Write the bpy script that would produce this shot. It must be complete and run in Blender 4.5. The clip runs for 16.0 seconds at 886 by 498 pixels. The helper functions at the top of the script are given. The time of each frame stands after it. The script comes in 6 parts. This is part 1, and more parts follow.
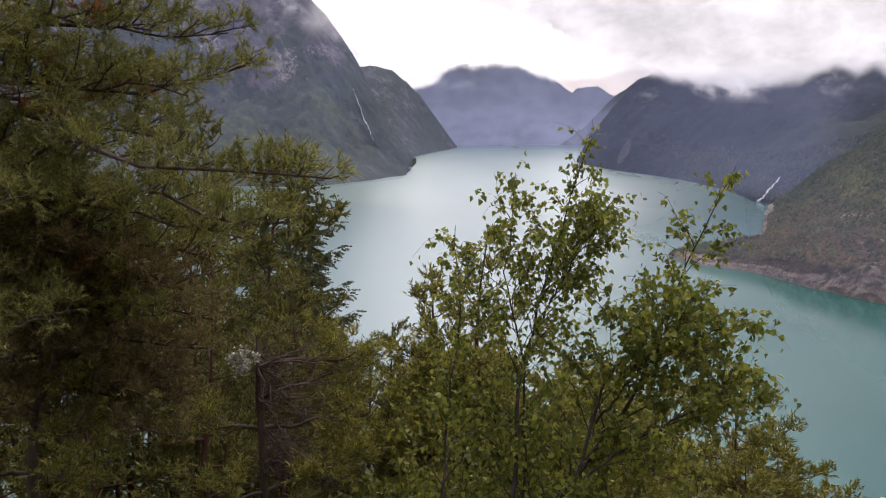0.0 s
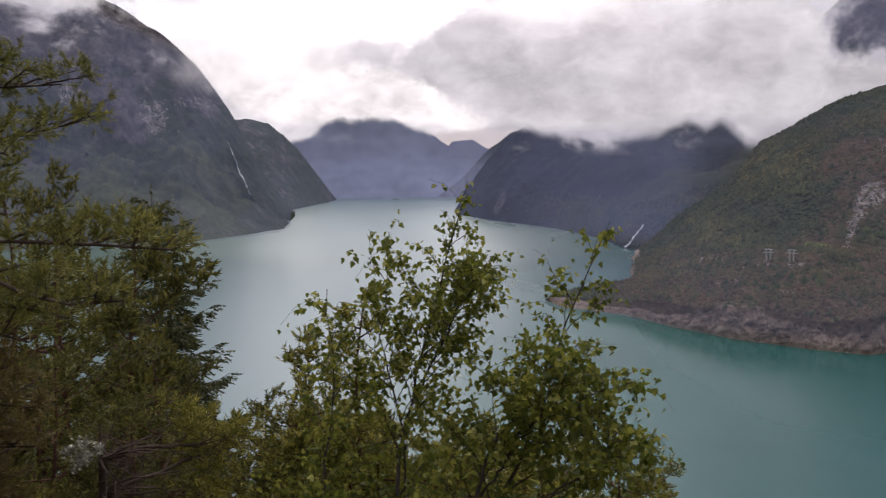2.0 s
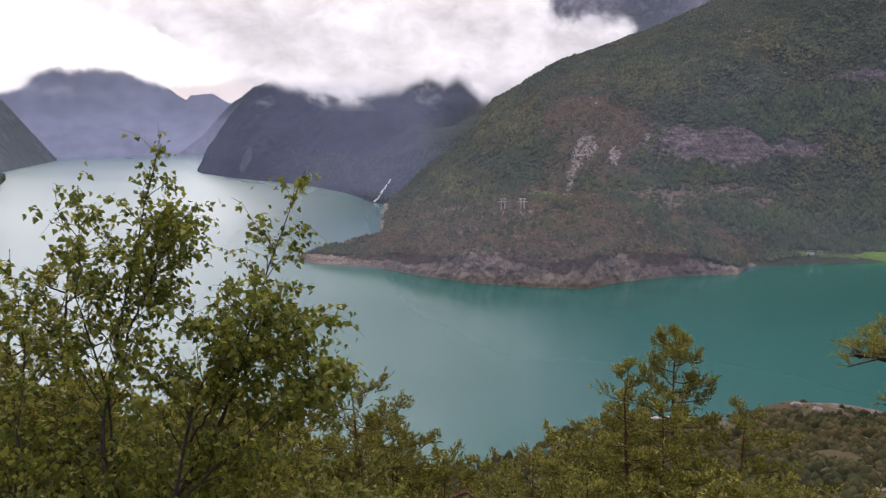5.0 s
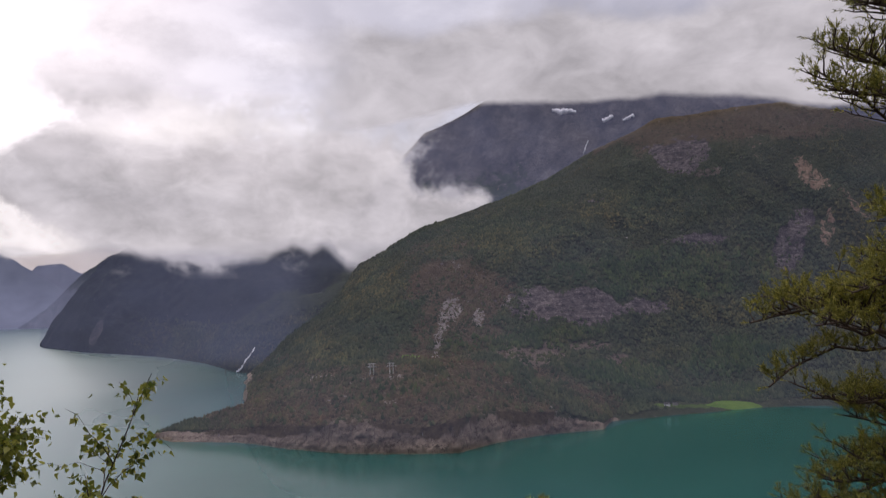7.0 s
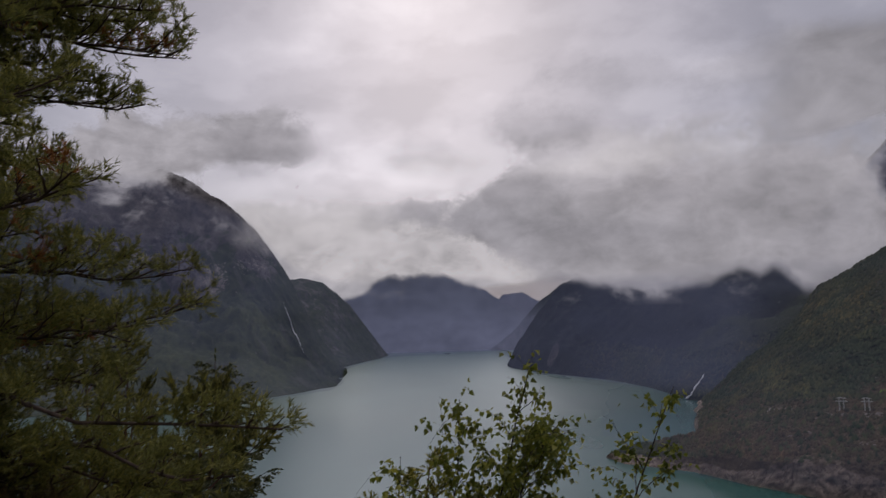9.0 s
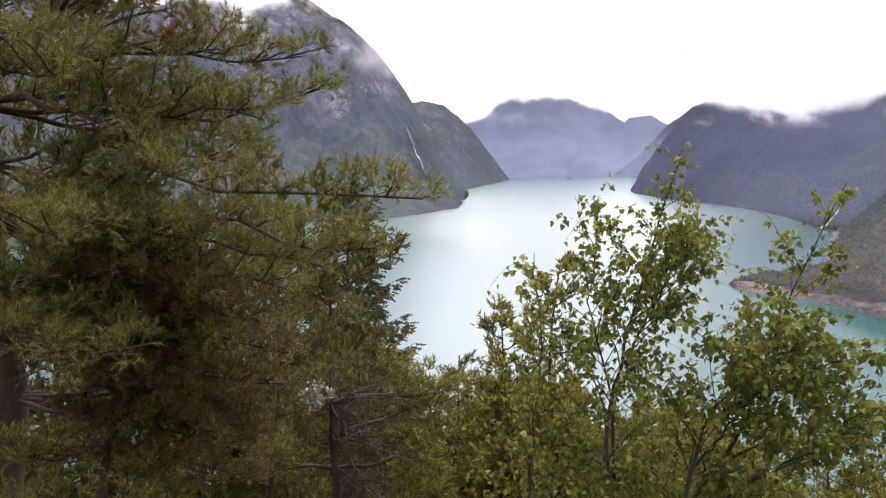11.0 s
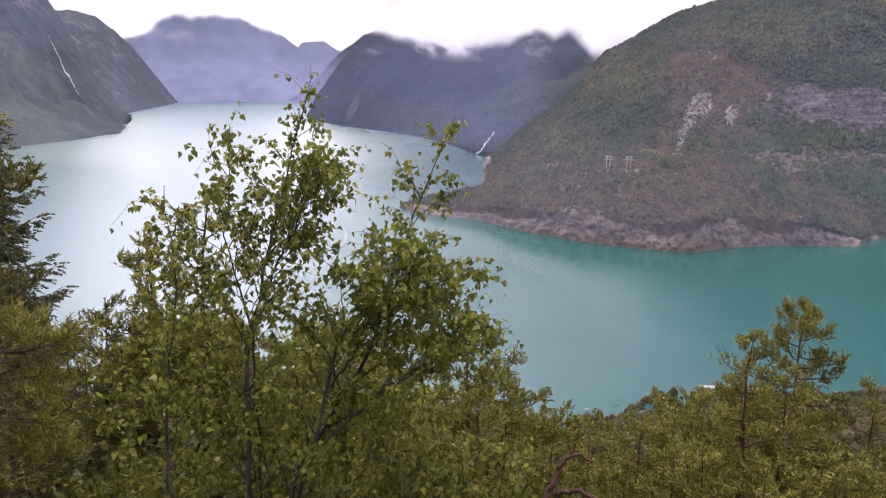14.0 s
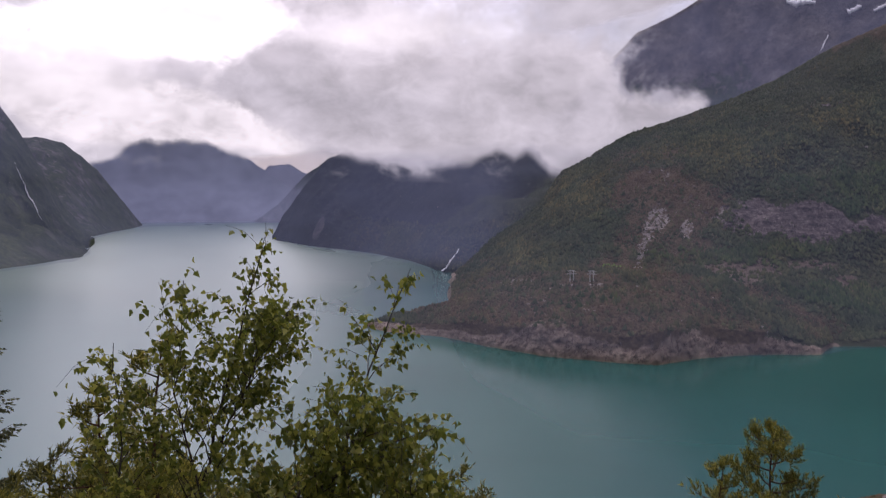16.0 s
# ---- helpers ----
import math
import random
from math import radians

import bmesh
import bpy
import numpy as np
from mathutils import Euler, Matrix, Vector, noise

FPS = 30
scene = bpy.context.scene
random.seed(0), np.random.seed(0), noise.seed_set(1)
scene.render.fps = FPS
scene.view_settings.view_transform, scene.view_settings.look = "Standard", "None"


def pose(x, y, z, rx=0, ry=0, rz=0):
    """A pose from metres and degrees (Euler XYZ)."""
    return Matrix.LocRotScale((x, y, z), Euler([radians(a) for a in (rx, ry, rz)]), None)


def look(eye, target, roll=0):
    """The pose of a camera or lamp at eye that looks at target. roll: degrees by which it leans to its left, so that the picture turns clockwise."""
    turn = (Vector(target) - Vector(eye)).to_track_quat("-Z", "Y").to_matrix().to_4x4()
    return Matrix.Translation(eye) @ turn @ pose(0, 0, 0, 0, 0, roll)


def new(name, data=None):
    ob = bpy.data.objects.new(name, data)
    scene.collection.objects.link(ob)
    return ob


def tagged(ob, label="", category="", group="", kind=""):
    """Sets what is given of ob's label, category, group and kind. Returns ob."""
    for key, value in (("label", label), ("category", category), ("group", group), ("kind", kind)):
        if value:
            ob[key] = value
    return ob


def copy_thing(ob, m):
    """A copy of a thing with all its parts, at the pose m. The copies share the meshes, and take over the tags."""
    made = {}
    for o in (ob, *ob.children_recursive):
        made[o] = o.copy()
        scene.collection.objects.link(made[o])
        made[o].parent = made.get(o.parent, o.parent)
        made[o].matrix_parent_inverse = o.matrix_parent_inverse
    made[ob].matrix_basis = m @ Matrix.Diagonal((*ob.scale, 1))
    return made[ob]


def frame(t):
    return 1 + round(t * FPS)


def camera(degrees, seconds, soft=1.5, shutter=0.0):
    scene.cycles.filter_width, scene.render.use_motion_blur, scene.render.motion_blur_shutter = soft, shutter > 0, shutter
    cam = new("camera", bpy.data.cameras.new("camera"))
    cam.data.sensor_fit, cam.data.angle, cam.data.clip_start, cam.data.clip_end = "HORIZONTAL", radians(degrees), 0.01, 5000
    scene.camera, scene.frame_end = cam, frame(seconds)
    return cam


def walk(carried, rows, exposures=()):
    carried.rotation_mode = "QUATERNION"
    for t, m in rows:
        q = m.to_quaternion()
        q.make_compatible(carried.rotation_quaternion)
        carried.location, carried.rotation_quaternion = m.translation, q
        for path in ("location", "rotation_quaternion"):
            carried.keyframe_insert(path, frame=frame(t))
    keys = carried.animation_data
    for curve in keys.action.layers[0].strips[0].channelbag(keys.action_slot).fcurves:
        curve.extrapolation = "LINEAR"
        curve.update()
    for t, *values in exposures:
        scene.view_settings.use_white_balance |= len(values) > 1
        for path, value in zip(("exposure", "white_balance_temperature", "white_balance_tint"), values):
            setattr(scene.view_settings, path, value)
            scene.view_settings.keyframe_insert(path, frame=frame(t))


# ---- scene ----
cam = camera(61.6, 16.0, 1.2, 0.2)
PATH = [
    (0, (-0.006, 0.287, 179.978), (-0.014, 2.256, 179.624), 0.1),
    (0.5, (-0.053, 0.336, 179.994), (-0.025, 2.312, 179.687), -0.3),
    (1, (-0.037, 0.431, 180.003), (0.029, 2.412, 179.736), -0.9),
    (1.5, (0.014, 0.522, 180.009), (0.131, 2.507, 179.790), -1.2),
    (2, (0.061, 0.555, 180.007), (0.371, 2.519, 179.790), -0.2),
    (2.5, (0.077, 0.523, 179.990), (0.586, 2.446, 179.782), 0.5),
    (3, (0.074, 0.481, 179.984), (0.651, 2.384, 179.768), 0.1),
    (3.2, (0.091, 0.463, 179.984), (0.665, 2.366, 179.770), 0.2),
    (5.3, (0.310, 0.239, 179.956), (1.321, 1.927, 179.598), 0.1),
    (5.5, (0.324, 0.234, 179.951), (1.389, 1.888, 179.593), 0.4),
    (6, (0.359, 0.201, 180.001), (1.545, 1.787, 179.719), 0.6),
    (6.5, (0.361, 0.174, 180.085), (1.611, 1.731, 179.976), -0.6),
    (7, (0.326, 0.163, 180.163), (1.567, 1.729, 180.261), -1.4),
    (7.5, (0.251, 0.172, 180.205), (1.421, 1.777, 180.439), -1.9),
    (7.7, (0.189, 0.170, 180.206), (1.264, 1.835, 180.480), -2.3),
    (8, (0.130, 0.181, 180.196), (0.976, 1.971, 180.477), -2.4),
    (8.5, (0.016, 0.231, 180.166), (0.467, 2.159, 180.448), -1.5),
    (9, (-0.083, 0.262, 180.115), (0.099, 2.244, 180.312), -1.7),
    (9.5, (-0.157, 0.311, 180.059), (-0.083, 2.310, 180.070), -2.5),
    (9.7, (-0.186, 0.332, 180.035), (-0.119, 2.331, 179.983), -2.4),
    (11.8, (-0.129, 0.575, 179.858), (-0.371, 2.507, 179.402), -1.3),
    (12, (-0.089, 0.568, 179.846), (-0.210, 2.491, 179.313), -0.7),
    (12.5, (0.053, 0.544, 179.822), (0.305, 2.409, 179.145), 0.6),
    (13, (0.171, 0.564, 179.812), (0.758, 2.324, 179.066), -0.5),
    (13.5, (0.182, 0.559, 179.865), (0.899, 2.329, 179.271), -0.6),
    (14, (0.100, 0.544, 179.929), (0.777, 2.369, 179.469), 1.1),
    (14.5, (0.093, 0.544, 179.937), (0.743, 2.384, 179.499), 0.3),
    (15, (0.120, 0.538, 179.935), (0.798, 2.369, 179.504), 0.2),
    (15.5, (0.197, 0.574, 179.991), (0.985, 2.387, 179.684), -1.3),
    (16, (0.169, 0.559, 180.135), (0.944, 2.397, 179.986), 0.3),
]
EXPOSURES = [(0, 0.48, 6450, 16), (1, 0.25, 6450, 16), (1.5, 0.02, 6450, 16), (2, -0.05, 6450, 16), (3.2, -0.12, 6450, 16), (5.3, 0.6, 6450, 16), (6, 0.82, 6450, 16), (6.5, 0.3, 6450, 16), (7, -0.25, 6450, 16), (8, -1.05, 6320, 15), (8.5, -1.15, 6280, 15), (9, -1.08, 6300, 15), (9.5, -0.5, 6450, 16), (9.7, 0, 6450, 16), (11.8, 1.2, 6450, 16), (12.5, 1.6, 6450, 16), (13, 1.75, 6450, 16), (13.5, 1.85, 6450, 16), (14, 0.92, 6250, 24), (14.5, 0.12, 6250, 24), (15, 0.2, 6250, 24), (15.5, 0.28, 6250, 24), (16, -0.25, 6250, 24)]
walk(cam, [(t, look(eye, target, roll)) for t, eye, target, roll in PATH], EXPOSURES)

# ---- light ----
EYE0 = 180.0            # height of the viewpoint over the lake
world = bpy.data.worlds.new("overcast_sky")
scene.world = world
world.use_nodes = True
wt = world.node_tree
wt.nodes.clear()


def wn(kind, **kw):
    n = wt.nodes.new(kind)
    for k, v in kw.items():
        if k in n.inputs:
            n.inputs[k].default_value = v
    return n


def wmath(op, a, b=None, clamp=False):
    n = wt.nodes.new("ShaderNodeMath")
    n.operation, n.use_clamp = op, clamp
    for i, v in enumerate((a, b)):
        if v is None:
            continue
        if isinstance(v, (int, float)):
            n.inputs[i].default_value = v
        else:
            wt.links.new(v, n.inputs[i])
    return n.outputs[0]


def wramp(fac, stops):
    n = wt.nodes.new("ShaderNodeValToRGB")
    n.color_ramp.interpolation = "EASE"
    while len(n.color_ramp.elements) < len(stops):
        n.color_ramp.elements.new(0.5)
    for e, (p, c) in zip(n.color_ramp.elements, stops):
        e.position, e.color = p, (*c, 1)
    wt.links.new(fac, n.inputs[0])
    return n.outputs[0]


coord = wn("ShaderNodeTexCoord")
split = wn("ShaderNodeSeparateXYZ")
wt.links.new(coord.outputs["Generated"], split.inputs[0])
# clouds lie on a flat ceiling: the pattern shrinks towards the horizon
up = wmath("MAXIMUM", split.outputs[2], 0.0)
deep = wmath("ADD", up, 0.30)
flat = wn("ShaderNodeCombineXYZ")
wt.links.new(wmath("DIVIDE", split.outputs[0], deep), flat.inputs[0])
wt.links.new(wmath("DIVIDE", split.outputs[1], deep), flat.inputs[1])
wt.links.new(wmath("MULTIPLY", up, 1.2), flat.inputs[2])
big = wn("ShaderNodeTexNoise", Scale=1.3, Detail=3.0, Roughness=0.5, Distortion=0.15)
puff = wn("ShaderNodeTexNoise", Scale=3.4, Detail=7.0, Roughness=0.52, Distortion=0.1)
for n in (big, puff):
    wt.links.new(flat.outputs[0], n.inputs["Vector"])
tone = wmath("ADD", wmath("MULTIPLY", big.outputs["Fac"], 0.45), wmath("MULTIPLY", puff.outputs["Fac"], 0.55))
cloud_tone = wramp(tone, [(0.36, (0.40, 0.385, 0.42)), (0.46, (0.51, 0.492, 0.53)), (0.54, (0.64, 0.62, 0.66)), (0.66, (0.86, 0.835, 0.87))])
# the cloud cover is thinner towards the end of the fjord, where the light comes through
way = wn("ShaderNodeVectorMath")
way.operation = "DOT_PRODUCT"
wt.links.new(coord.outputs["Generated"], way.inputs[0])
way.inputs[1].default_value = Vector((0.07, 0.985, 0.19)).normalized()
glow = wramp(way.outputs["Value"], [(0.40, (0.80, 0.785, 0.80)), (0.86, (0.88, 0.865, 0.88)), (0.955, (1.25, 1.22, 1.225)), (1.0, (1.95, 1.90, 1.87))])
lit = wn("ShaderNodeMix")
lit.data_type, lit.blend_type = "RGBA", "MULTIPLY"
lit.inputs["Factor"].default_value = 1.0
wt.links.new(cloud_tone, lit.inputs["A"])
wt.links.new(glow, lit.inputs["B"])
# an overcast sky is brightest overhead
overhead = wramp(split.outputs[2], [(0.0, (1.0, 1.0, 1.0)), (0.55, (1.0, 1.0, 1.0)), (0.95, (3.5, 3.46, 3.36))])
lit2 = wn("ShaderNodeMix")
lit2.data_type, lit2.blend_type = "RGBA", "MULTIPLY"
lit2.inputs["Factor"].default_value = 1.0
wt.links.new(lit.outputs["Result"], lit2.inputs["A"])
wt.links.new(overhead, lit2.inputs["B"])
clear = wn("ShaderNodeTexSky")
clear.sky_type, clear.sun_disc = "NISHITA", False
clear.sun_elevation, clear.sun_rotation = radians(28), radians(5)
cover = wn("ShaderNodeMix")
cover.data_type = "RGBA"
cover.inputs["Factor"].default_value = 0.97
wt.links.new(clear.outputs[0], cover.inputs["A"])
wt.links.new(lit2.outputs["Result"], cover.inputs["B"])
sky = wn("ShaderNodeBackground", Strength=1.0)
wt.links.new(cover.outputs["Result"], sky.inputs["Color"])
out = wn("ShaderNodeOutputWorld")
wt.links.new(sky.outputs[0], out.inputs[0])

sun = new("sun", bpy.data.lights.new("sun", "SUN"))
sun.data.energy, sun.data.angle, sun.data.color = 1.05, radians(80), (1.0, 0.96, 0.9)
sun.matrix_world = look((0, 0, 600), (-40, -90, 400))


# ---- materials ----
class Mat:
    """A node material with short ways to wire it."""

    def __init__(self, name, rough=0.8, specular=0.3):
        self.m = bpy.data.materials.new(name)
        self.m.use_nodes = True
        self.t = self.m.node_tree
        self.b = self.t.nodes["Principled BSDF"]
        self.b.inputs["Roughness"].default_value = rough
        self.b.inputs["Specular IOR Level"].default_value = specular
        self.o = self.t.nodes["Material Output"]
        self.coord = self.t.nodes.new("ShaderNodeTexCoord").outputs["Object"]

    def put(self, socket, v):
        if isinstance(v, (int, float)):
            socket.default_value = v
        elif isinstance(v, tuple):
            socket.default_value = v if len(v) == 4 or socket.type == "VECTOR" else (*v, 1)
        else:
            self.t.links.new(v, socket)

    def stretch(self, x, y, z):
        n = self.t.nodes.new("ShaderNodeMapping")
        n.inputs["Scale"].default_value = (x, y, z)
        self.put(n.inputs[0], self.coord)
        return n.outputs[0]

    def noise(self, scale, detail=4.0, rough=0.55, distortion=0.0, at=None):
        n = self.t.nodes.new("ShaderNodeTexNoise")
        for k, v in (("Scale", scale), ("Detail", detail), ("Roughness", rough), ("Distortion", distortion)):
            n.inputs[k].default_value = v
        self.put(n.inputs["Vector"], at or self.coord)
        return n.outputs["Fac"]

    def ramp(self, fac, stops):
        n = self.t.nodes.new("ShaderNodeValToRGB")
        while len(n.color_ramp.elements) < len(stops):
            n.color_ramp.elements.new(0.5)
        for e, (p, c) in zip(n.color_ramp.elements, stops):
            e.position, e.color = p, (*c, 1)
        self.put(n.inputs[0], fac)
        return n.outputs[0]

    def band(self, fac, lo, hi):
        n = self.t.nodes.new("ShaderNodeMapRange")
        n.interpolation_type = "SMOOTHSTEP"
        for i, v in enumerate((fac, lo, hi, 0.0, 1.0)):
            self.put(n.inputs[i], v)
        return n.outputs[0]

    def math(self, op, a, b):
        n = self.t.nodes.new("ShaderNodeMath")
        n.operation = op
        self.put(n.inputs[0], a), self.put(n.inputs[1], b)
        return n.outputs[0]

    def mix(self, fac, a, b, blend="MIX"):
        n = self.t.nodes.new("ShaderNodeMix")
        n.data_type, n.blend_type = "RGBA", blend
        self.put(n.inputs["Factor"], fac), self.put(n.inputs["A"], a), self.put(n.inputs["B"], b)
        return n.outputs["Result"]

    def attr(self, name):
        n = self.t.nodes.new("ShaderNodeAttribute")
        n.attribute_name = name
        return n.outputs["Fac"]

    def island(self):
        return self.t.nodes.new("ShaderNodeNewGeometry").outputs["Random Per Island"]

    def object_random(self):
        return self.t.nodes.new("ShaderNodeObjectInfo").outputs["Random"]

    def colour(self, c):
        self.put(self.b.inputs["Base Color"], c)
        return self

    def bump(self, height, strength, distance):
        n = self.t.nodes.new("ShaderNodeBump")
        n.inputs["Strength"].default_value, n.inputs["Distance"].default_value = strength, distance
        self.put(n.inputs["Height"], height)
        self.put(self.b.inputs["Normal"], n.outputs[0])
        return self

    def translucent(self, colour, share):
        tr = self.t.nodes.new("ShaderNodeBsdfTranslucent")
        self.put(tr.inputs[0], colour)
        mx = self.t.nodes.new("ShaderNodeMixShader")
        mx.inputs[0].default_value = share
        self.t.links.new(self.b.outputs[0], mx.inputs[1])
        self.t.links.new(tr.outputs[0], mx.inputs[2])
        self.t.links.new(mx.outputs[0], self.o.inputs[0])
        return self


def water_material():
    s = Mat("glacial_water", 0.10, 0.5)
    s.b.inputs["IOR"].default_value = 1.38
    drift = s.noise(0.004, 3, 0.5, 0.6)
    s.colour(s.ramp(drift, [(0.3, (0.018, 0.088, 0.080)), (0.7, (0.025, 0.108, 0.097))]))
    gloss = s.noise(0.004, 2, 0.5, 0.0, s.stretch(1, 0.35, 1))
    # the open fjord is rougher than the side under the hill
    xyz = s.t.nodes.new("ShaderNodeSeparateXYZ")
    s.put(xyz.inputs[0], s.coord)
    open_side = s.band(s.math("SUBTRACT", s.math("MULTIPLY", xyz.outputs[1], 0.42), xyz.outputs[0]), -120.0, 330.0)
    s.put(s.b.inputs["Roughness"], s.math("ADD", s.math("ADD", s.math("MULTIPLY", gloss, 0.08), 0.165), s.math("MULTIPLY", open_side, 0.10)))
    # extra mirror layer, added to brighten the open fjord with more reflected sky
    sheen = s.t.nodes.new("ShaderNodeBsdfGlossy")
    s.put(sheen.inputs["Color"], (0.84, 0.92, 0.94))
    s.put(sheen.inputs["Roughness"], s.math("ADD", s.math("MULTIPLY", gloss, 0.10), 0.24))
    graze = s.t.nodes.new("ShaderNodeLayerWeight")
    graze.inputs[0].default_value = 0.5
    both = s.t.nodes.new("ShaderNodeMixShader")
    s.put(both.inputs[0], s.math("MULTIPLY", s.math("MULTIPLY", open_side, s.math("POWER", graze.outputs["Facing"], 2.0)), 0.46))
    s.t.links.new(s.b.outputs[0], both.inputs[1])
    s.t.links.new(sheen.outputs[0], both.inputs[2])
    s.t.links.new(both.outputs[0], s.o.inputs[0])
    return s.m


def rock_colour(s, dark, pale, scale=0.05):
    streak = s.noise(scale, 6, 0.65, 0.4, s.stretch(1, 1, 0.25))
    grain = s.noise(scale * 7, 5, 0.65)
    crack = s.math("ABSOLUTE", s.math("SUBTRACT", s.noise(scale * 2.2, 5, 0.6, 0.8, s.stretch(1, 1, 0.55)), 0.5), 0.0)
    f = s.math("ADD", s.math("MULTIPLY", streak, 0.7), s.math("MULTIPLY", grain, 0.3))
    stone = s.ramp(f, [(0.33, dark), (0.5, tuple((a + b) / 2.3 for a, b in zip(dark, pale))), (0.66, pale)])
    return s.mix(s.band(crack, 0.0, 0.018), s.mix(1.0, stone, (0.45, 0.43, 0.43), "MULTIPLY"), stone)


def mountain_material(name, forest_a, forest_b, rock_a, rock_b, grain=0.03, streaks=0.0):
    """Wooded slope with bare rock where the 'rock' cover is high."""
    s = Mat(name, 0.95, 0.15)
    wood = s.ramp(s.noise(grain * 3, 8, 0.7), [(0.3, forest_a), (0.7, forest_b)])
    rock = rock_colour(s, rock_a, rock_b, grain)
    mask = s.band(s.math("ADD", s.attr("rock"), s.math("MULTIPLY", s.math("SUBTRACT", s.noise(grain * 2.2, 9, 0.72, 0.3, s.stretch(1, 1, 0.45)), 0.5), 1.7)), 0.38, 0.60)
    c = s.mix(mask, wood, rock)
    c = s.mix(s.band(s.attr("heath"), 0.25, 0.75), c, s.ramp(s.noise(grain * 4, 6, 0.7), [(0.3, (0.074, 0.058, 0.038)), (0.7, (0.138, 0.108, 0.066))]))
    c = s.mix(s.band(s.attr("green"), 0.2, 0.8), c, s.ramp(s.noise(grain * 4, 8, 0.7), [(0.3, (0.040, 0.058, 0.024)), (0.7, (0.105, 0.118, 0.050))]))
    crag = rock_colour(s, (0.048, 0.043, 0.043), (0.25, 0.218, 0.212), grain * 4.0)
    ledges = s.noise(grain * 2.6, 8, 0.72, 0.4, s.stretch(0.5, 0.5, 2.6))
    crag = s.mix(0.85, crag, s.ramp(ledges, [(0.36, (0.35, 0.34, 0.36)), (0.5, (0.92, 0.90, 0.90)), (0.66, (1.4, 1.32, 1.28))]), "MULTIPLY")
    c = s.mix(s.band(s.math("ADD", s.attr("crag"), s.math("MULTIPLY", s.math("SUBTRACT", s.noise(grain * 2, 7, 0.7, 0.4, s.stretch(1, 1, 0.5)), 0.5), 1.6)), 0.4, 0.62), c, crag)
    c = s.mix(s.band(s.math("ADD", s.attr("scree"), s.math("MULTIPLY", s.math("SUBTRACT", s.noise(grain * 2, 6, 0.7), 0.5), 0.8)), 0.35, 0.7), c, s.ramp(s.noise(0.12, 6, 0.7), [(0.3, (0.105, 0.084, 0.066)), (0.7, (0.175, 0.142, 0.115))]))
    c = s.mix(s.band(s.math("ADD", s.attr("pale"), s.math("MULTIPLY", s.math("SUBTRACT", s.noise(0.16, 6, 0.62, 0.5, s.stretch(1, 1, 0.2)), 0.5), 3.6)), 0.5, 0.85), c, rock_colour(s, (0.16, 0.14, 0.13), (0.44, 0.40, 0.37), grain * 4))
    c = s.mix(s.band(s.attr("grass"), 0.4, 0.6), c, s.ramp(s.noise(0.05, 4, 0.6), [(0.3, (0.11, 0.20, 0.035)), (0.7, (0.17, 0.27, 0.05))]))
    c = s.mix(s.band(s.math("ADD", s.attr("earth"), s.math("MULTIPLY", s.math("SUBTRACT", s.noise(grain * 3.2, 8, 0.68, 0.5, s.stretch(1, 1, 0.35)), 0.5), 3.2)), 0.5, 0.85), c, s.ramp(s.noise(0.09, 7, 0.7), [(0.3, (0.15, 0.10, 0.070)), (0.5, (0.25, 0.175, 0.125)), (0.7, (0.36, 0.26, 0.19))]))
    if streaks:
        # pale run-off streaks and gullies down the fall of the slope
        runs = s.noise(grain * 0.8, 4, 0.55, 0.5, s.stretch(1, 1, 0.2))
        gully = s.noise(grain * 0.7, 6, 0.66, 0.8, s.stretch(1, 1, 0.22))
        c = s.mix(s.math("MULTIPLY", s.band(gully, 0.47, 0.38), streaks), c, s.mix(1.0, c, (0.42, 0.42, 0.46), "MULTIPLY"))
        c = s.mix(s.math("MULTIPLY", s.band(runs, 0.54, 0.70), streaks * 0.75), c, (0.17, 0.158, 0.162))
    s.colour(c)
    s.bump(s.noise(grain * 5, 8, 0.7), 1.0, 6.0)
    return s.m


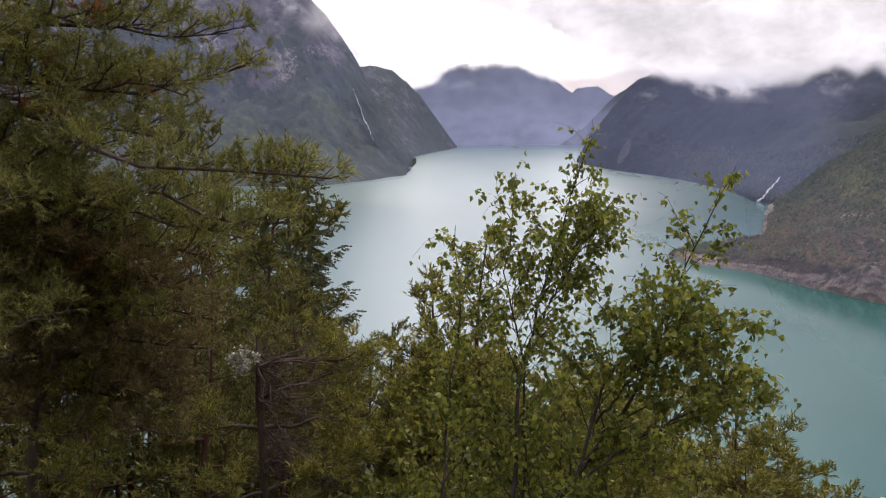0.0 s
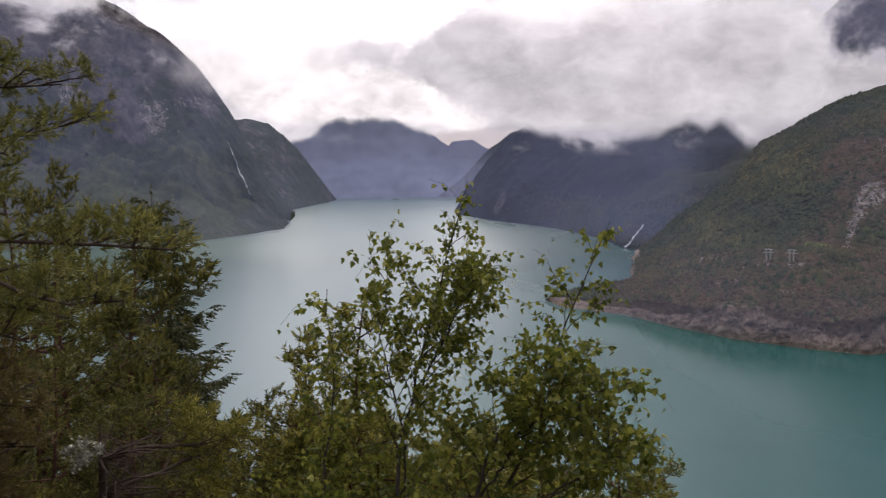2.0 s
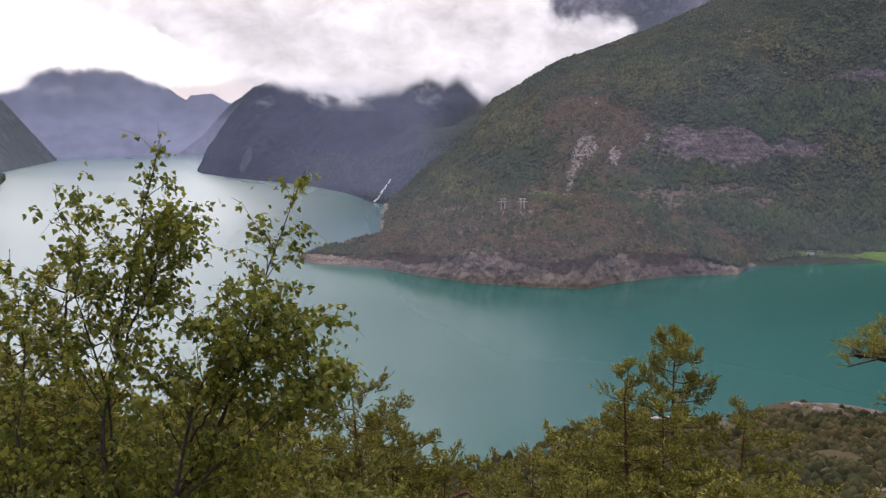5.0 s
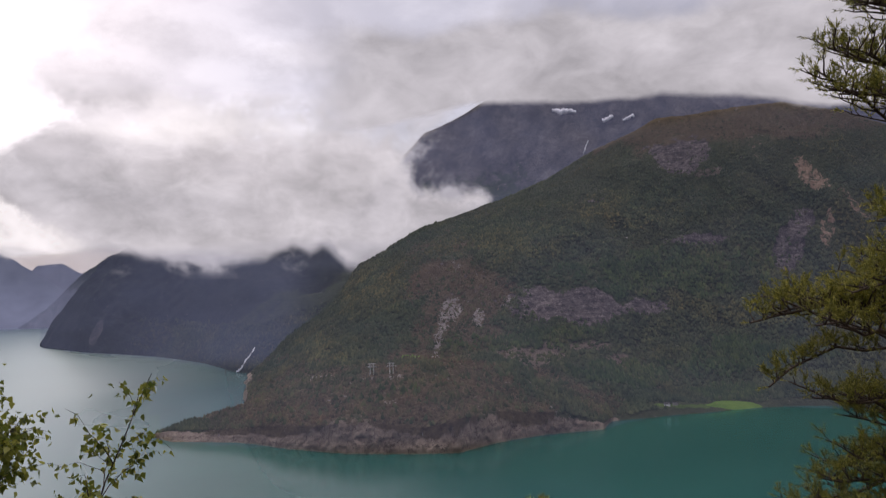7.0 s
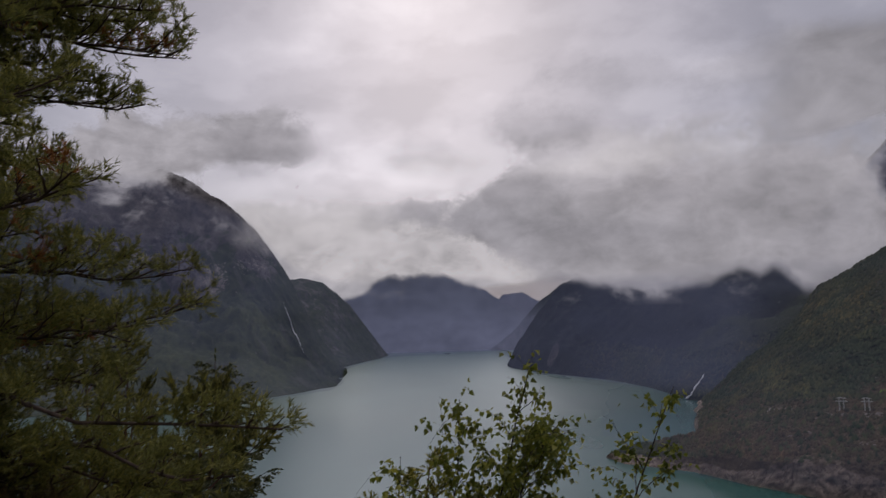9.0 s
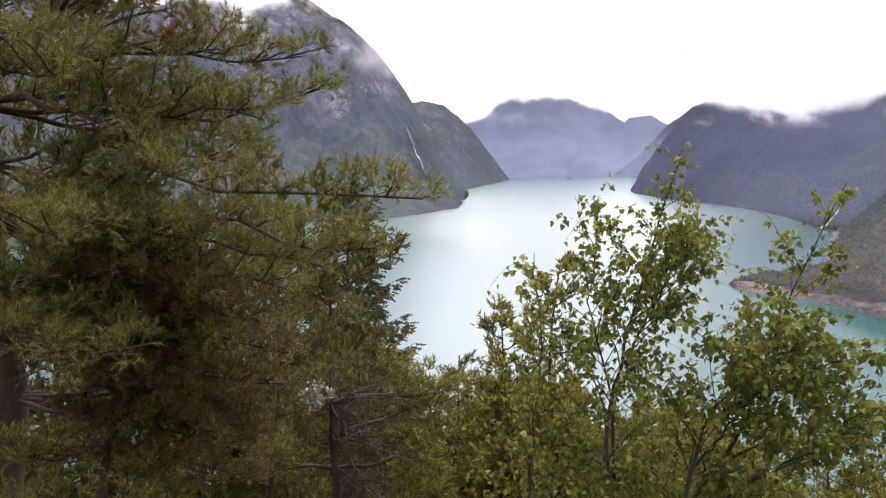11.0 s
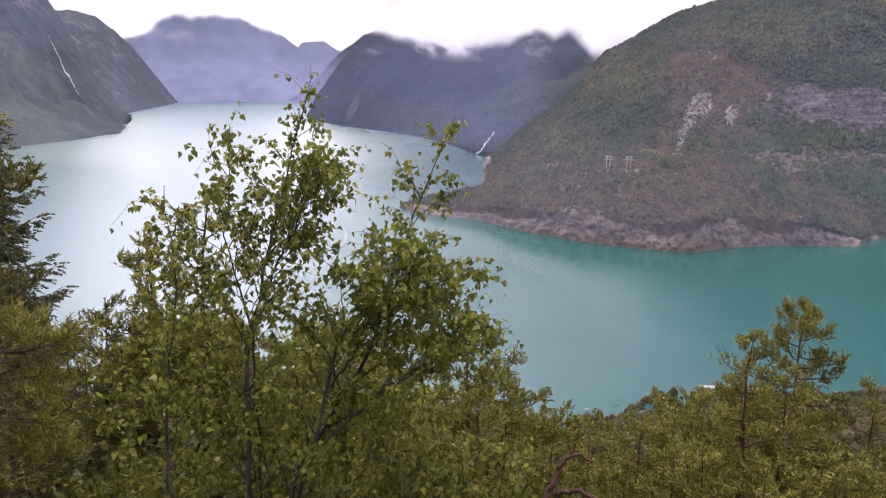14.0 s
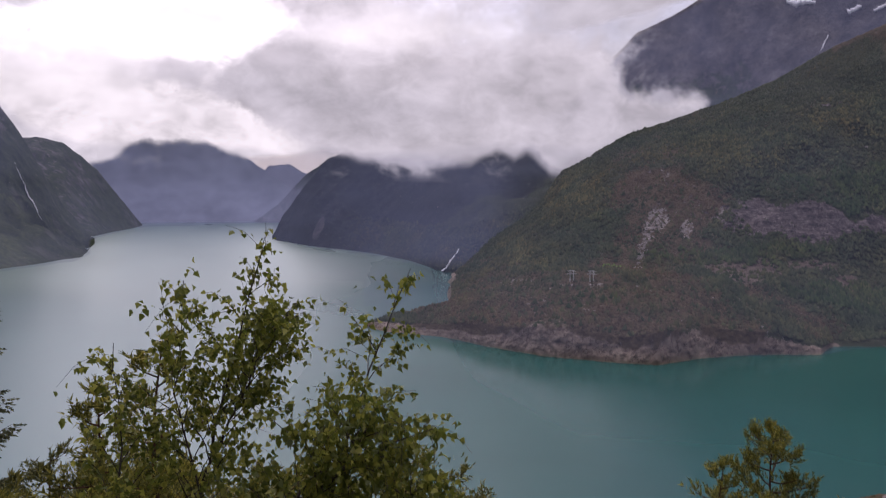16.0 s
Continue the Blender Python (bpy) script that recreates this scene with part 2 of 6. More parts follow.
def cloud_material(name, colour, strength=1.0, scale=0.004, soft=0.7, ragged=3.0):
    """Cloud or haze sheet: glowing sky backdrop that thins out where its density falls; its base is greyer than its
    tops.
    """
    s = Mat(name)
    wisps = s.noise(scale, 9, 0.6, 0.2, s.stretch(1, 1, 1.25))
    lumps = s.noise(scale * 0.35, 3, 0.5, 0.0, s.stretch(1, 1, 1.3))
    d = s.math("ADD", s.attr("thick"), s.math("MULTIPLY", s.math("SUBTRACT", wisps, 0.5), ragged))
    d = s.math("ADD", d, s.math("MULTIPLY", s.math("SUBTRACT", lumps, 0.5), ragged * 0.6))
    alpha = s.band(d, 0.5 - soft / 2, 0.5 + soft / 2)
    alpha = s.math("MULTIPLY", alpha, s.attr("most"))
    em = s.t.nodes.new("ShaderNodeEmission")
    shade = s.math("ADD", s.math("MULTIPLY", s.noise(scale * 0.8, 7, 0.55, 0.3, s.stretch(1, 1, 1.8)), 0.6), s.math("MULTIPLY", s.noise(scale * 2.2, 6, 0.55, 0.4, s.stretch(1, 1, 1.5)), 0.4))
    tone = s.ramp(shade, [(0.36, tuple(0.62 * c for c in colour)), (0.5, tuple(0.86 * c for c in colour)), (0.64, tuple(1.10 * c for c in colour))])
    # lit paints the light and shade of the cloud into its glow
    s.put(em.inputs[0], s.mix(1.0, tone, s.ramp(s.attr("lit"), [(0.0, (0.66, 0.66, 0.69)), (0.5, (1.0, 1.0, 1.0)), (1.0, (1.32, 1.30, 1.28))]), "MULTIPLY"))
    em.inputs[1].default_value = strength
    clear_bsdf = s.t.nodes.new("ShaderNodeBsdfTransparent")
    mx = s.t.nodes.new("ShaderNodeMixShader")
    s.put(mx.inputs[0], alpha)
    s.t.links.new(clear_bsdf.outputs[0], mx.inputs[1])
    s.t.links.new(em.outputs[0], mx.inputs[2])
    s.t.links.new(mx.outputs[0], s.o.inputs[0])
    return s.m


def leaf_material(name, dark, mid, pale, rough=0.5, share=0.35, specular=0.35):
    s = Mat(name, rough, specular)
    c = s.ramp(s.island(), [(0.0, dark), (0.5, mid), (0.92, pale), (1.0, tuple(v * 1.25 for v in pale))])
    c = s.mix(0.5, c, s.ramp(s.noise(1.3, 2), [(0.35, (0.62, 0.62, 0.62)), (0.65, (1.25, 1.2, 1.1))]), "MULTIPLY")
    s.colour(c)
    return s.translucent(c, share).m


def bark_material(name, dark, pale, scale=9.0):
    s = Mat(name, 0.92, 0.15)
    f = s.noise(scale, 6, 0.7, 0.3, s.stretch(1, 1, 0.3))
    s.colour(s.ramp(f, [(0.3, dark), (0.7, pale)]))
    s.bump(f, 0.7, 0.01)
    return s.m


WATER = water_material()
HILL = mountain_material("hillside", (0.046, 0.057, 0.030), (0.078, 0.086, 0.048), (0.185, 0.147, 0.112), (0.43, 0.348, 0.275), 0.03)
FAR = mountain_material("mountainside", (0.020, 0.030, 0.016), (0.060, 0.076, 0.036), (0.040, 0.038, 0.040), (0.185, 0.172, 0.170), 0.014, 0.38)
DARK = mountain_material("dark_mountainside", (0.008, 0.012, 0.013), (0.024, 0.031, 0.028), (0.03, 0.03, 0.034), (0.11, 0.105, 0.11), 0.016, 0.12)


def woods_material(name, stops, tint):
    """Canopy seen from far off: every tree its own green, and the stand changes over tens and hundreds of metres."""
    s = Mat(name, 0.95, 0.08)
    c = s.ramp(s.island(), stops)
    c = s.mix(s.band(s.noise(0.012, 4, 0.6), 0.4, 0.62), c, s.mix(0.75, c, tint, "MULTIPLY"))
    c = s.mix(0.9, c, s.ramp(s.noise(0.0065, 3, 0.55, 0.4), [(0.36, (0.80, 0.90, 0.94)), (0.5, (1.0, 1.0, 1.0)), (0.64, (1.18, 1.04, 0.94))]), "MULTIPLY")
    c = s.mix(0.8, c, s.ramp(s.noise(0.03, 5, 0.66), [(0.32, (0.56, 0.60, 0.62)), (0.5, (0.94, 0.94, 0.92)), (0.68, (1.34, 1.28, 1.14))]), "MULTIPLY")
    s.colour(c)
    return s.m


FOREST = woods_material("far_forest", [(0.0, (0.040, 0.052, 0.030)), (0.5, (0.054, 0.066, 0.036)), (1.0, (0.076, 0.086, 0.048))], (1.1, 1.0, 0.88))
SCRUB = woods_material("heath_scrub", [(0.0, (0.062, 0.050, 0.034)), (0.5, (0.094, 0.075, 0.050)), (0.8, (0.074, 0.072, 0.042)), (1.0, (0.124, 0.096, 0.064))], (0.85, 1.1, 0.95))
CLOUD = cloud_material("cloud", (0.76, 0.732, 0.755), scale=0.0060, soft=1.3, ragged=6.4)
# haze of the distance, painted as the bluish glow of see-through sheets
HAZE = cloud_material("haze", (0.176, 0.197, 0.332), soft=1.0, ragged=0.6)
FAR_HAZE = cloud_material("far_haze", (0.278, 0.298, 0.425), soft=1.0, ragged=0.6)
HILL_MIST = cloud_material("hill_mist", (0.74, 0.715, 0.74), scale=0.004, soft=1.2, ragged=3.0)
GREY_CLOUD = cloud_material("grey_cloud", (0.64, 0.615, 0.645), scale=0.0042, soft=1.5, ragged=3.8)
WHITE_CLOUD = cloud_material("white_cloud", (1.0, 0.965, 0.96), scale=0.003, soft=1.2, ragged=3.8)
FALLS = Mat("falling_water", 0.5, 0.3).colour((0.8, 0.82, 0.85)).m
SNOW = Mat("snow", 0.6, 0.3).colour((0.85, 0.86, 0.9)).m
PINE_BARK = bark_material("pine_bark", (0.030, 0.023, 0.019), (0.145, 0.108, 0.086))
RED_BARK = bark_material("red_pine_bark", (0.045, 0.024, 0.018), (0.135, 0.070, 0.048))
BIRCH_BARK = bark_material("birch_bark", (0.022, 0.018, 0.016), (0.09, 0.075, 0.065), 22.0)
NEEDLES = leaf_material("pine_needles", (0.074, 0.084, 0.022), (0.178, 0.182, 0.038), (0.395, 0.358, 0.066), 0.5, 0.40)
NEEDLES_DARK = leaf_material("dark_pine_needles", (0.104, 0.119, 0.037), (0.213, 0.224, 0.061), (0.380, 0.358, 0.091), 0.5, 0.45)
NEEDLES_BRIGHT = leaf_material("sunny_pine_needles", (0.085, 0.098, 0.026), (0.215, 0.218, 0.046), (0.47, 0.425, 0.080), 0.45, 0.42)
# dead brown inner needles, with the crown's shade put into their colour
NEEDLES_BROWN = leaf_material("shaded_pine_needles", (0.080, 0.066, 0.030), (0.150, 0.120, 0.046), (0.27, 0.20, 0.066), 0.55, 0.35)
# darker copy of the pine needles; the old pine's shade is in the colour
NEEDLES_OLIVE = leaf_material("shaded_olive_needles", (0.056, 0.062, 0.020), (0.118, 0.120, 0.033), (0.235, 0.218, 0.050), 0.5, 0.38)
NEEDLES_RUST = leaf_material("withered_needles", (0.14, 0.060, 0.018), (0.27, 0.115, 0.030), (0.42, 0.18, 0.045), 0.6, 0.4)
SPRUCE_NEEDLES = leaf_material("spruce_needles", (0.046, 0.058, 0.028), (0.098, 0.112, 0.048), (0.18, 0.185, 0.074), 0.55, 0.3)
BIRCH_LEAF = leaf_material("birch_leaves", (0.085, 0.114, 0.022), (0.178, 0.212, 0.037), (0.34, 0.345, 0.064), 0.4, 0.56, 0.4)
SHRUB_LEAF = leaf_material("shrub_leaves", (0.085, 0.105, 0.022), (0.170, 0.188, 0.035), (0.30, 0.290, 0.054), 0.45, 0.5, 0.35)


def ground_material():
    s = Mat("forest_floor", 0.95, 0.15)
    moss = s.ramp(s.noise(1.5, 7, 0.7), [(0.3, (0.042, 0.036, 0.018)), (0.7, (0.105, 0.088, 0.042))])
    heath = s.ramp(s.noise(0.35, 7, 0.7), [(0.3, (0.045, 0.036, 0.022)), (0.55, (0.080, 0.062, 0.037)), (0.75, (0.12, 0.093, 0.048))])
    c = s.mix(s.band(s.noise(0.05, 5, 0.6), 0.4, 0.6), moss, heath)
    c = s.mix(s.band(s.math("ADD", s.attr("rock"), s.math("MULTIPLY", s.math("SUBTRACT", s.noise(0.12, 6, 0.7), 0.5), 1.6)), 0.45, 0.6), c, rock_colour(s, (0.062, 0.053, 0.044), (0.25, 0.217, 0.182), 0.15))
    c = s.mix(s.band(s.math("ADD", s.attr("grass"), s.math("MULTIPLY", s.math("SUBTRACT", s.noise(0.1, 4, 0.6), 0.5), 0.6)), 0.4, 0.6), c, s.ramp(s.noise(0.6, 4, 0.6), [(0.3, (0.13, 0.17, 0.03)), (0.7, (0.20, 0.235, 0.045))]))
    s.colour(c)
    s.bump(s.noise(3.0, 6, 0.7), 0.8, 0.2)
    return s.m


GROUND = ground_material()


# ---- building blocks ----
def mesh_np(name, V, F, material, parent=None, smooth=False, **attrs):
    """One mesh object from arrays of points and triangles or quads."""
    me = bpy.data.meshes.new(name)
    V, F = np.asarray(V, np.float32), np.asarray(F, np.int32)
    me.vertices.add(len(V))
    me.vertices.foreach_set("co", V.ravel())
    me.loops.add(F.size)
    me.loops.foreach_set("vertex_index", F.ravel())
    me.polygons.add(len(F))
    me.polygons.foreach_set("loop_start", np.arange(len(F), dtype=np.int32) * F.shape[1])
    me.polygons.foreach_set("loop_total", np.full(len(F), F.shape[1], np.int32))
    if smooth:
        me.polygons.foreach_set("use_smooth", np.ones(len(F), bool))
    for k, v in attrs.items():
        me.attributes.new(k, "FLOAT", "POINT").data.foreach_set("value", np.asarray(v, np.float32).ravel())
    me.update(calc_edges=True)
    me.materials.append(material)
    ob = new(name, me)
    if parent:
        ob.parent = parent
    return ob


def thing(name, place, label, category, group="", kind=""):
    e = new(name)
    e.location = place
    e.empty_display_size = 0.2
    return tagged(e, label, category, group, kind)


class Geo:
    """Collects tubes, needles and leaves, relative to an origin, for one mesh."""

    def __init__(self, origin=(0, 0, 0)):
        self.v, self.f, self.n, self.o = [], [], 0, np.array(origin, float)

    def add(self, V, F):
        self.v.append(V - self.o)
        self.f.append(F + self.n)
        self.n += len(V)

    def tube(self, pts, radii, sides=6):
        pts = np.asarray(pts, float)
        n = len(pts)
        along = np.gradient(pts, axis=0)
        along /= np.linalg.norm(along, axis=1)[:, None] + 1e-9
        ref = np.array((0.31, 0.95, 0.05)) if abs(along[:, 2]).mean() > 0.6 else np.array((0.02, 0.05, 1.0))
        a = np.cross(along, ref)
        a /= np.linalg.norm(a, axis=1)[:, None] + 1e-9
        b = np.cross(along, a)
        th = np.linspace(0, 2 * np.pi, sides, endpoint=False)
        r = np.asarray(radii, float)[:, None, None]
        V = pts[:, None] + r * (np.cos(th)[None, :, None] * a[:, None] + np.sin(th)[None, :, None] * b[:, None])
        V = V.reshape(-1, 3)
        i = np.arange(n - 1)[:, None] * sides + np.arange(sides)[None]
        j = np.arange(n - 1)[:, None] * sides + (np.arange(sides)[None] + 1) % sides
        F = np.concatenate([np.stack([i, j, j + sides], -1).reshape(-1, 3), np.stack([i, j + sides, i + sides], -1).reshape(-1, 3)])
        self.add(V, F)

    def stamp(self, templates, rng, places, ways, sizes):
        """Templates (points, faces) that point along +z, turned along each way."""
        for p, w, s in zip(places, ways, sizes):
            V, F = templates[rng.integers(len(templates))]
            w = np.asarray(w, float) / (np.linalg.norm(w) + 1e-9)
            q = np.array((0.0, 0.0, 1.0)) if abs(w[2]) < 0.9 else np.array((1.0, 0.0, 0.0))
            x = np.cross(q, w)
            x /= np.linalg.norm(x)
            y = np.cross(w, x)
            t = rng.uniform(0, 2 * np.pi)
            x, y = np.cos(t) * x + np.sin(t) * y, np.cos(t) * y - np.sin(t) * x
            self.add(p + s * (V[:, :1] * x + V[:, 1:2] * y + V[:, 2:] * w), F)

    def mesh(self, name, material, parent=None, smooth=False):
        return mesh_np(name, np.concatenate(self.v), np.concatenate(self.f), material, parent, smooth)


def tuft(rng, needles, length, shoot, width):
    """Needles standing off a short shoot along +z."""
    V, F = [], []
    for k in range(needles):
        h = rng.uniform(0, 1) ** 0.8 * shoot
        t, lean = rng.uniform(0, 2 * np.pi), rng.uniform(0.25, 0.95)
        d = np.array((np.cos(t) * np.sin(lean), np.sin(t) * np.sin(lean), np.cos(lean)))
        s = np.cross(d, rng.normal(size=3))
        s *= width / (np.linalg.norm(s) + 1e-9)
        root = np.array((0, 0, h))
        tip = root + d * length * rng.uniform(0.75, 1.1)
        V += [root - s, root + s, tip]
        F.append((3 * k, 3 * k + 1, 3 * k + 2))
    return np.array(V), np.array(F)


def leaf_template(rng, length=1.0, width=0.8):
    """A pointed, folded birch leaf that hangs along +z from its stalk."""
    fold, curl = rng.uniform(0.08, 0.22), rng.uniform(-0.25, 0.25)
    V = np.array([(0, 0, 0.0), (0, 0, 0.30), (0.5 * width, fold, 0.48), (0.30 * width, fold * 0.7, 0.85), (0, curl, 1.3),
                  (-0.30 * width, fold * 0.7, 0.85), (-0.5 * width, fold, 0.48), (0, 0.02, 0.7)]) * length
    F = np.array([(1, 2, 7), (2, 3, 7), (3, 4, 7), (4, 5, 7), (5, 6, 7), (6, 1, 7)])
    return V, F


RNG = np.random.default_rng(11)
TUFTS_NEAR = [tuft(RNG, 21, 0.046, 0.085, 0.0029) for _ in range(8)]
TUFTS_MID = [tuft(RNG, 10, 0.064, 0.10, 0.0080) for _ in range(8)]
TUFTS_SPRUCE = [tuft(RNG, 11, 0.09, 0.28, 0.028) for _ in range(6)]
TUFTS_FAR = [tuft(RNG, 7, 0.090, 0.15, 0.0170) for _ in range(6)]
LEAVES = [leaf_template(RNG) for _ in range(8)]


def bent(rng, a, b, n, sag, wobble):
    """A bent line from a to b: sag lifts its middle, wobble makes it crooked."""
    a, b = np.asarray(a, float), np.asarray(b, float)
    t = np.linspace(0, 1, n)[:, None]
    L = np.linalg.norm(b - a)
    P = a + (b - a) * t
    P[:, 2] += sag * L * np.sin(np.pi * t[:, 0])
    k = rng.normal(size=(n, 3)) * wobble * L
    k[0] = k[-1] = 0
    return P + (k + np.roll(k, 1, 0) + np.roll(k, -1, 0)) / 3 * np.minimum(1, t * 4)


# ---- land ----
def along(line, B):
    """A survey line of (bearing, range, elevation angle or None at the water) at the bearings B: range and height."""
    b, d = [p[0] for p in line], [p[1] for p in line]
    z = [(-4.0 if p[2] is None else EYE0 + p[1] * math.tan(radians(p[2]))) for p in line]
    return np.interp(B, b, d), np.interp(B, b, z)


def land(name, lines, span, columns, rows, relief, scale, seed, cover, material, label, crags=0.0):
    """A massif lofted over survey lines from the water to the crest and down behind it. relief: metres of roughness at each line."""
    B = np.linspace(span[0], span[1], columns)
    DZ = [along(l, B) for l in lines]
    D, Z, A = [], [], []
    for k, n in enumerate(rows):
        last = k == len(rows) - 1
        for t in np.linspace(0, 1, n + last, endpoint=last):
            D.append(DZ[k][0] * (1 - t) + DZ[k + 1][0] * t)
            Z.append(DZ[k][1] * (1 - t) + DZ[k + 1][1] * t)
            A.append(np.full(columns, relief[k] * (1 - t) + relief[k + 1] * t))
    D, Z, A = np.array(D), np.array(Z), np.array(A)
    R = len(D)
    th = np.radians(B)[None]
    X, Y = D * np.sin(th), D * np.cos(th)
    n1, n2 = np.zeros_like(D), np.zeros_like(D)
    off = Vector((seed * 17.3, seed * 5.1, seed * 3.7))
    for i in range(R):
        for j in range(columns):
            p = Vector((X[i, j], Y[i, j], Z[i, j] * 0.6)) / scale + off
            n1[i, j] = noise.fractal(p, 0.65, 2.1, 7)
            g = Vector((th[0, j] * D[i, j] / scale * 1.3, 0.22 * Z[i, j] / scale, seed * 1.7))
            n2[i, j] = 0.45 * (noise.ridged_multi_fractal(p * 0.8 + off, 0.75, 2.2, 5, 1.0, 2.0) - 1.0) + 0.65 * (noise.ridged_multi_fractal(g, 0.7, 2.2, 5, 1.0, 2.0) - 1.0)
    sunk = Z < -3.0
    Z = np.where(sunk, Z, Z + A * n1 * 0.7)
    D = D - A * n2 * 0.9
    X, Y = D * np.sin(th), D * np.cos(th)
    V = np.stack([X, Y, Z], -1).reshape(-1, 3)
    i, j = np.meshgrid(np.arange(R - 1), np.arange(columns - 1), indexing="ij")
    q = i * columns + j
    F = np.stack([q, q + 1, q + columns + 1, q + columns], -1).reshape(-1, 4)
    E = np.degrees(np.arctan2(Z - EYE0, D))
    att = cover(np.broadcast_to(B[None], D.shape), E, Z, n1, n2)
    bare = np.maximum(att["rock"], att.get("crag", 0 * Z))
    if crags:
        for i, j in zip(*np.nonzero(bare > 0.3)):
            p = Vector((X[i, j], Y[i, j], Z[i, j] * 0.55)) / (crags * 3.2)
            D[i, j] -= bare[i, j] * crags * (noise.ridged_multi_fractal(p, 0.6, 2.2, 5, 1.0, 2.0) - 1.0) * min(1.0, max(0.0, Z[i, j]) / 6)
        X, Y = D * np.sin(th), D * np.cos(th)
        V = np.stack([X, Y, Z], -1).reshape(-1, 3)
    ob = mesh_np(name, V, F, material, None, True, **att)
    tagged(ob, label, "mountain", kind="structure")
    return ob, V.reshape(R, columns, 3), att


def patch(B, E, b, e, rb, re, n, tilt=0.0, edge=0.5):
    """1 inside an oval of ground round a bearing and elevation, with an uneven rim."""
    x, y = (B - b), (E - e)
    x = x + tilt * y
    r = np.sqrt((x / rb) ** 2 + (y / re) ** 2) + edge * n
    return np.clip((1.25 - r) / 0.5, 0, 1)


def plain_cover(rock=0.35):
    def cover(B, E, Z, n1, n2):
        return {"rock": np.clip(rock + 0.25 * n2, 0, 1)}
    return cover


def left_cover(B, E, Z, n1, n2):
    rock = np.clip(-0.05 + (Z - 210) / 520 + 0.32 * n2 + 0.6 * patch(B, E, -14.0, 3.6, 1.6, 2.6, n2, 0.3, 0.6) + 0.5 * patch(B, E, -9.2, 5.0, 0.8, 1.6, n2, 0.8, 0.6), 0, 0.95)
    pale = 0.75 * patch(B, E, -16.9, 5.1, 1.3, 1.2, n2, 0.3, 0.8) + 0.7 * patch(B, E, -12.2, 3.7, 1.0, 1.3, n2, 0.3, 0.8) + 0.5 * patch(B, E, -4.9, 1.9, 0.5, 0.6, n2, 0.5, 0.7) + 0.5 * patch(B, E, -9.0, 4.6, 1.6, 0.8, n2, 1.0, 0.8)
    return {"rock": rock, "pale": np.clip(pale, 0, 0.7), "green": 0.9 * np.clip(1.0 - Z / 330 + 0.6 * n1, 0, 1) * np.clip((-4.0 - B) / 4, 0.25, 1)}


# left side of the fjord
land("mountain", [
    [(-80, 1300, None), (-50, 1500, None), (-30, 1800, None), (-16.5, 1985, None), (-10.3, 1900, None), (-6.4, 2056, None), (-3.0, 2242, None), (-2.65, 2550, None), (-2.3, 2860, None)],
    [(-80, 1800, 7), (-50, 1850, 4), (-30, 2150, 2), (-16.5, 2300, 1.2), (-10.3, 2300, 0.8), (-6.4, 2450, -1.6), (-4.3, 2550, -2.9), (-3.0, 2600, -3.7), (-2.3, 2900, -3.5)],
    [(-80, 2600, 13), (-50, 2700, 12), (-30, 2800, 10.5), (-25.2, 2800, 10.0), (-23, 2800, 10.8), (-21.4, 2800, 11.1), (-20, 2800, 10.7), (-18.3, 2800, 10.3), (-16.8, 2830, 11.2), (-15.6, 2850, 11.5), (-14.5, 2850, 11.2), (-13.3, 2850, 10.6), (-11.1, 2850, 9.4), (-9.07, 2850, 7.5), (-7.4, 2850, 5.2), (-5.8, 2850, 2.3), (-4.1, 2850, -1.0), (-3.0, 2880, -2.6), (-2.3, 2940, -3.5)],
    [(-80, 3600, 5), (-2.3, 3100, None)],
], (-80, -2.3), 480, (40, 66, 10), (0, 62, 18, 30), 150.0, 3, left_cover, FAR, "steep grey mountainside with bare rock streaks falling into the lake", 9.0)
land("mountain", [
    [(-10, 3300, None), (-2.4, 3290, None), (-0.85, 3700, None), (0.1, 3950, None), (0.82, 4280, None)],
    [(-10, 3600, 1.5), (-5.8, 3600, 1.0), (-4, 3650, 0.5), (-2, 3800, -1.0), (-0.5, 3950, -2.0), (0.82, 4300, -2.38)],
    [(-10, 4000, 2.0), (-7.4, 4000, 3.2), (-6.4, 4000, 3.6), (-5.8, 4000, 3.7), (-4.07, 4050, 3.35), (-3.0, 4100, 2.5), (-1.97, 4150, 1.4), (-0.5, 4250, -0.6), (0.82, 4330, -2.36)],
    [(-10, 4500, 1), (0.82, 4480, None)],
], (-10, 0.82), 150, (22, 26, 6), (0, 26, 12, 10), 260.0, 5, plain_cover(0.30), FAR, "far grey mountain shoulder with bare rock above the lake")
# end of the fjord
land("mountain", [
    [(-6, 4820, None), (13.5, 4820, None)],
    [(-6, 4900, 0.5), (-4, 4900, 2.0), (-2.4, 4900, 3.0), (0.7, 4900, 4.2), (4.1, 4900, 4.5), (6.3, 4900, 3.9), (8.0, 4900, 2.75), (9.75, 4900, 1.5), (11.4, 4900, 0.3), (13.5, 4900, -0.9)],
    [(-6, 4960, 1), (13.5, 4960, -2)],
], (-6, 13.5), 170, (46, 4), (0, 18, 10), 300.0, 7, plain_cover(0.12), FAR, "misty wooded mountain at the far end of the lake")
land("mountain", [
    [(8, 4962, None), (16, 4962, None)],
    [(8, 4990, 0.0), (9.7, 4990, 2.0), (11.2, 4990, 2.2), (12.3, 4990, 1.5), (16, 4990, 0.5)],
    [(8, 4998, -2), (16, 4998, -2)],
], (8, 16), 60, (20, 2), (0, 8, 4), 200.0, 8, plain_cover(0.8), FAR, "pale distant peak seen through the gap")
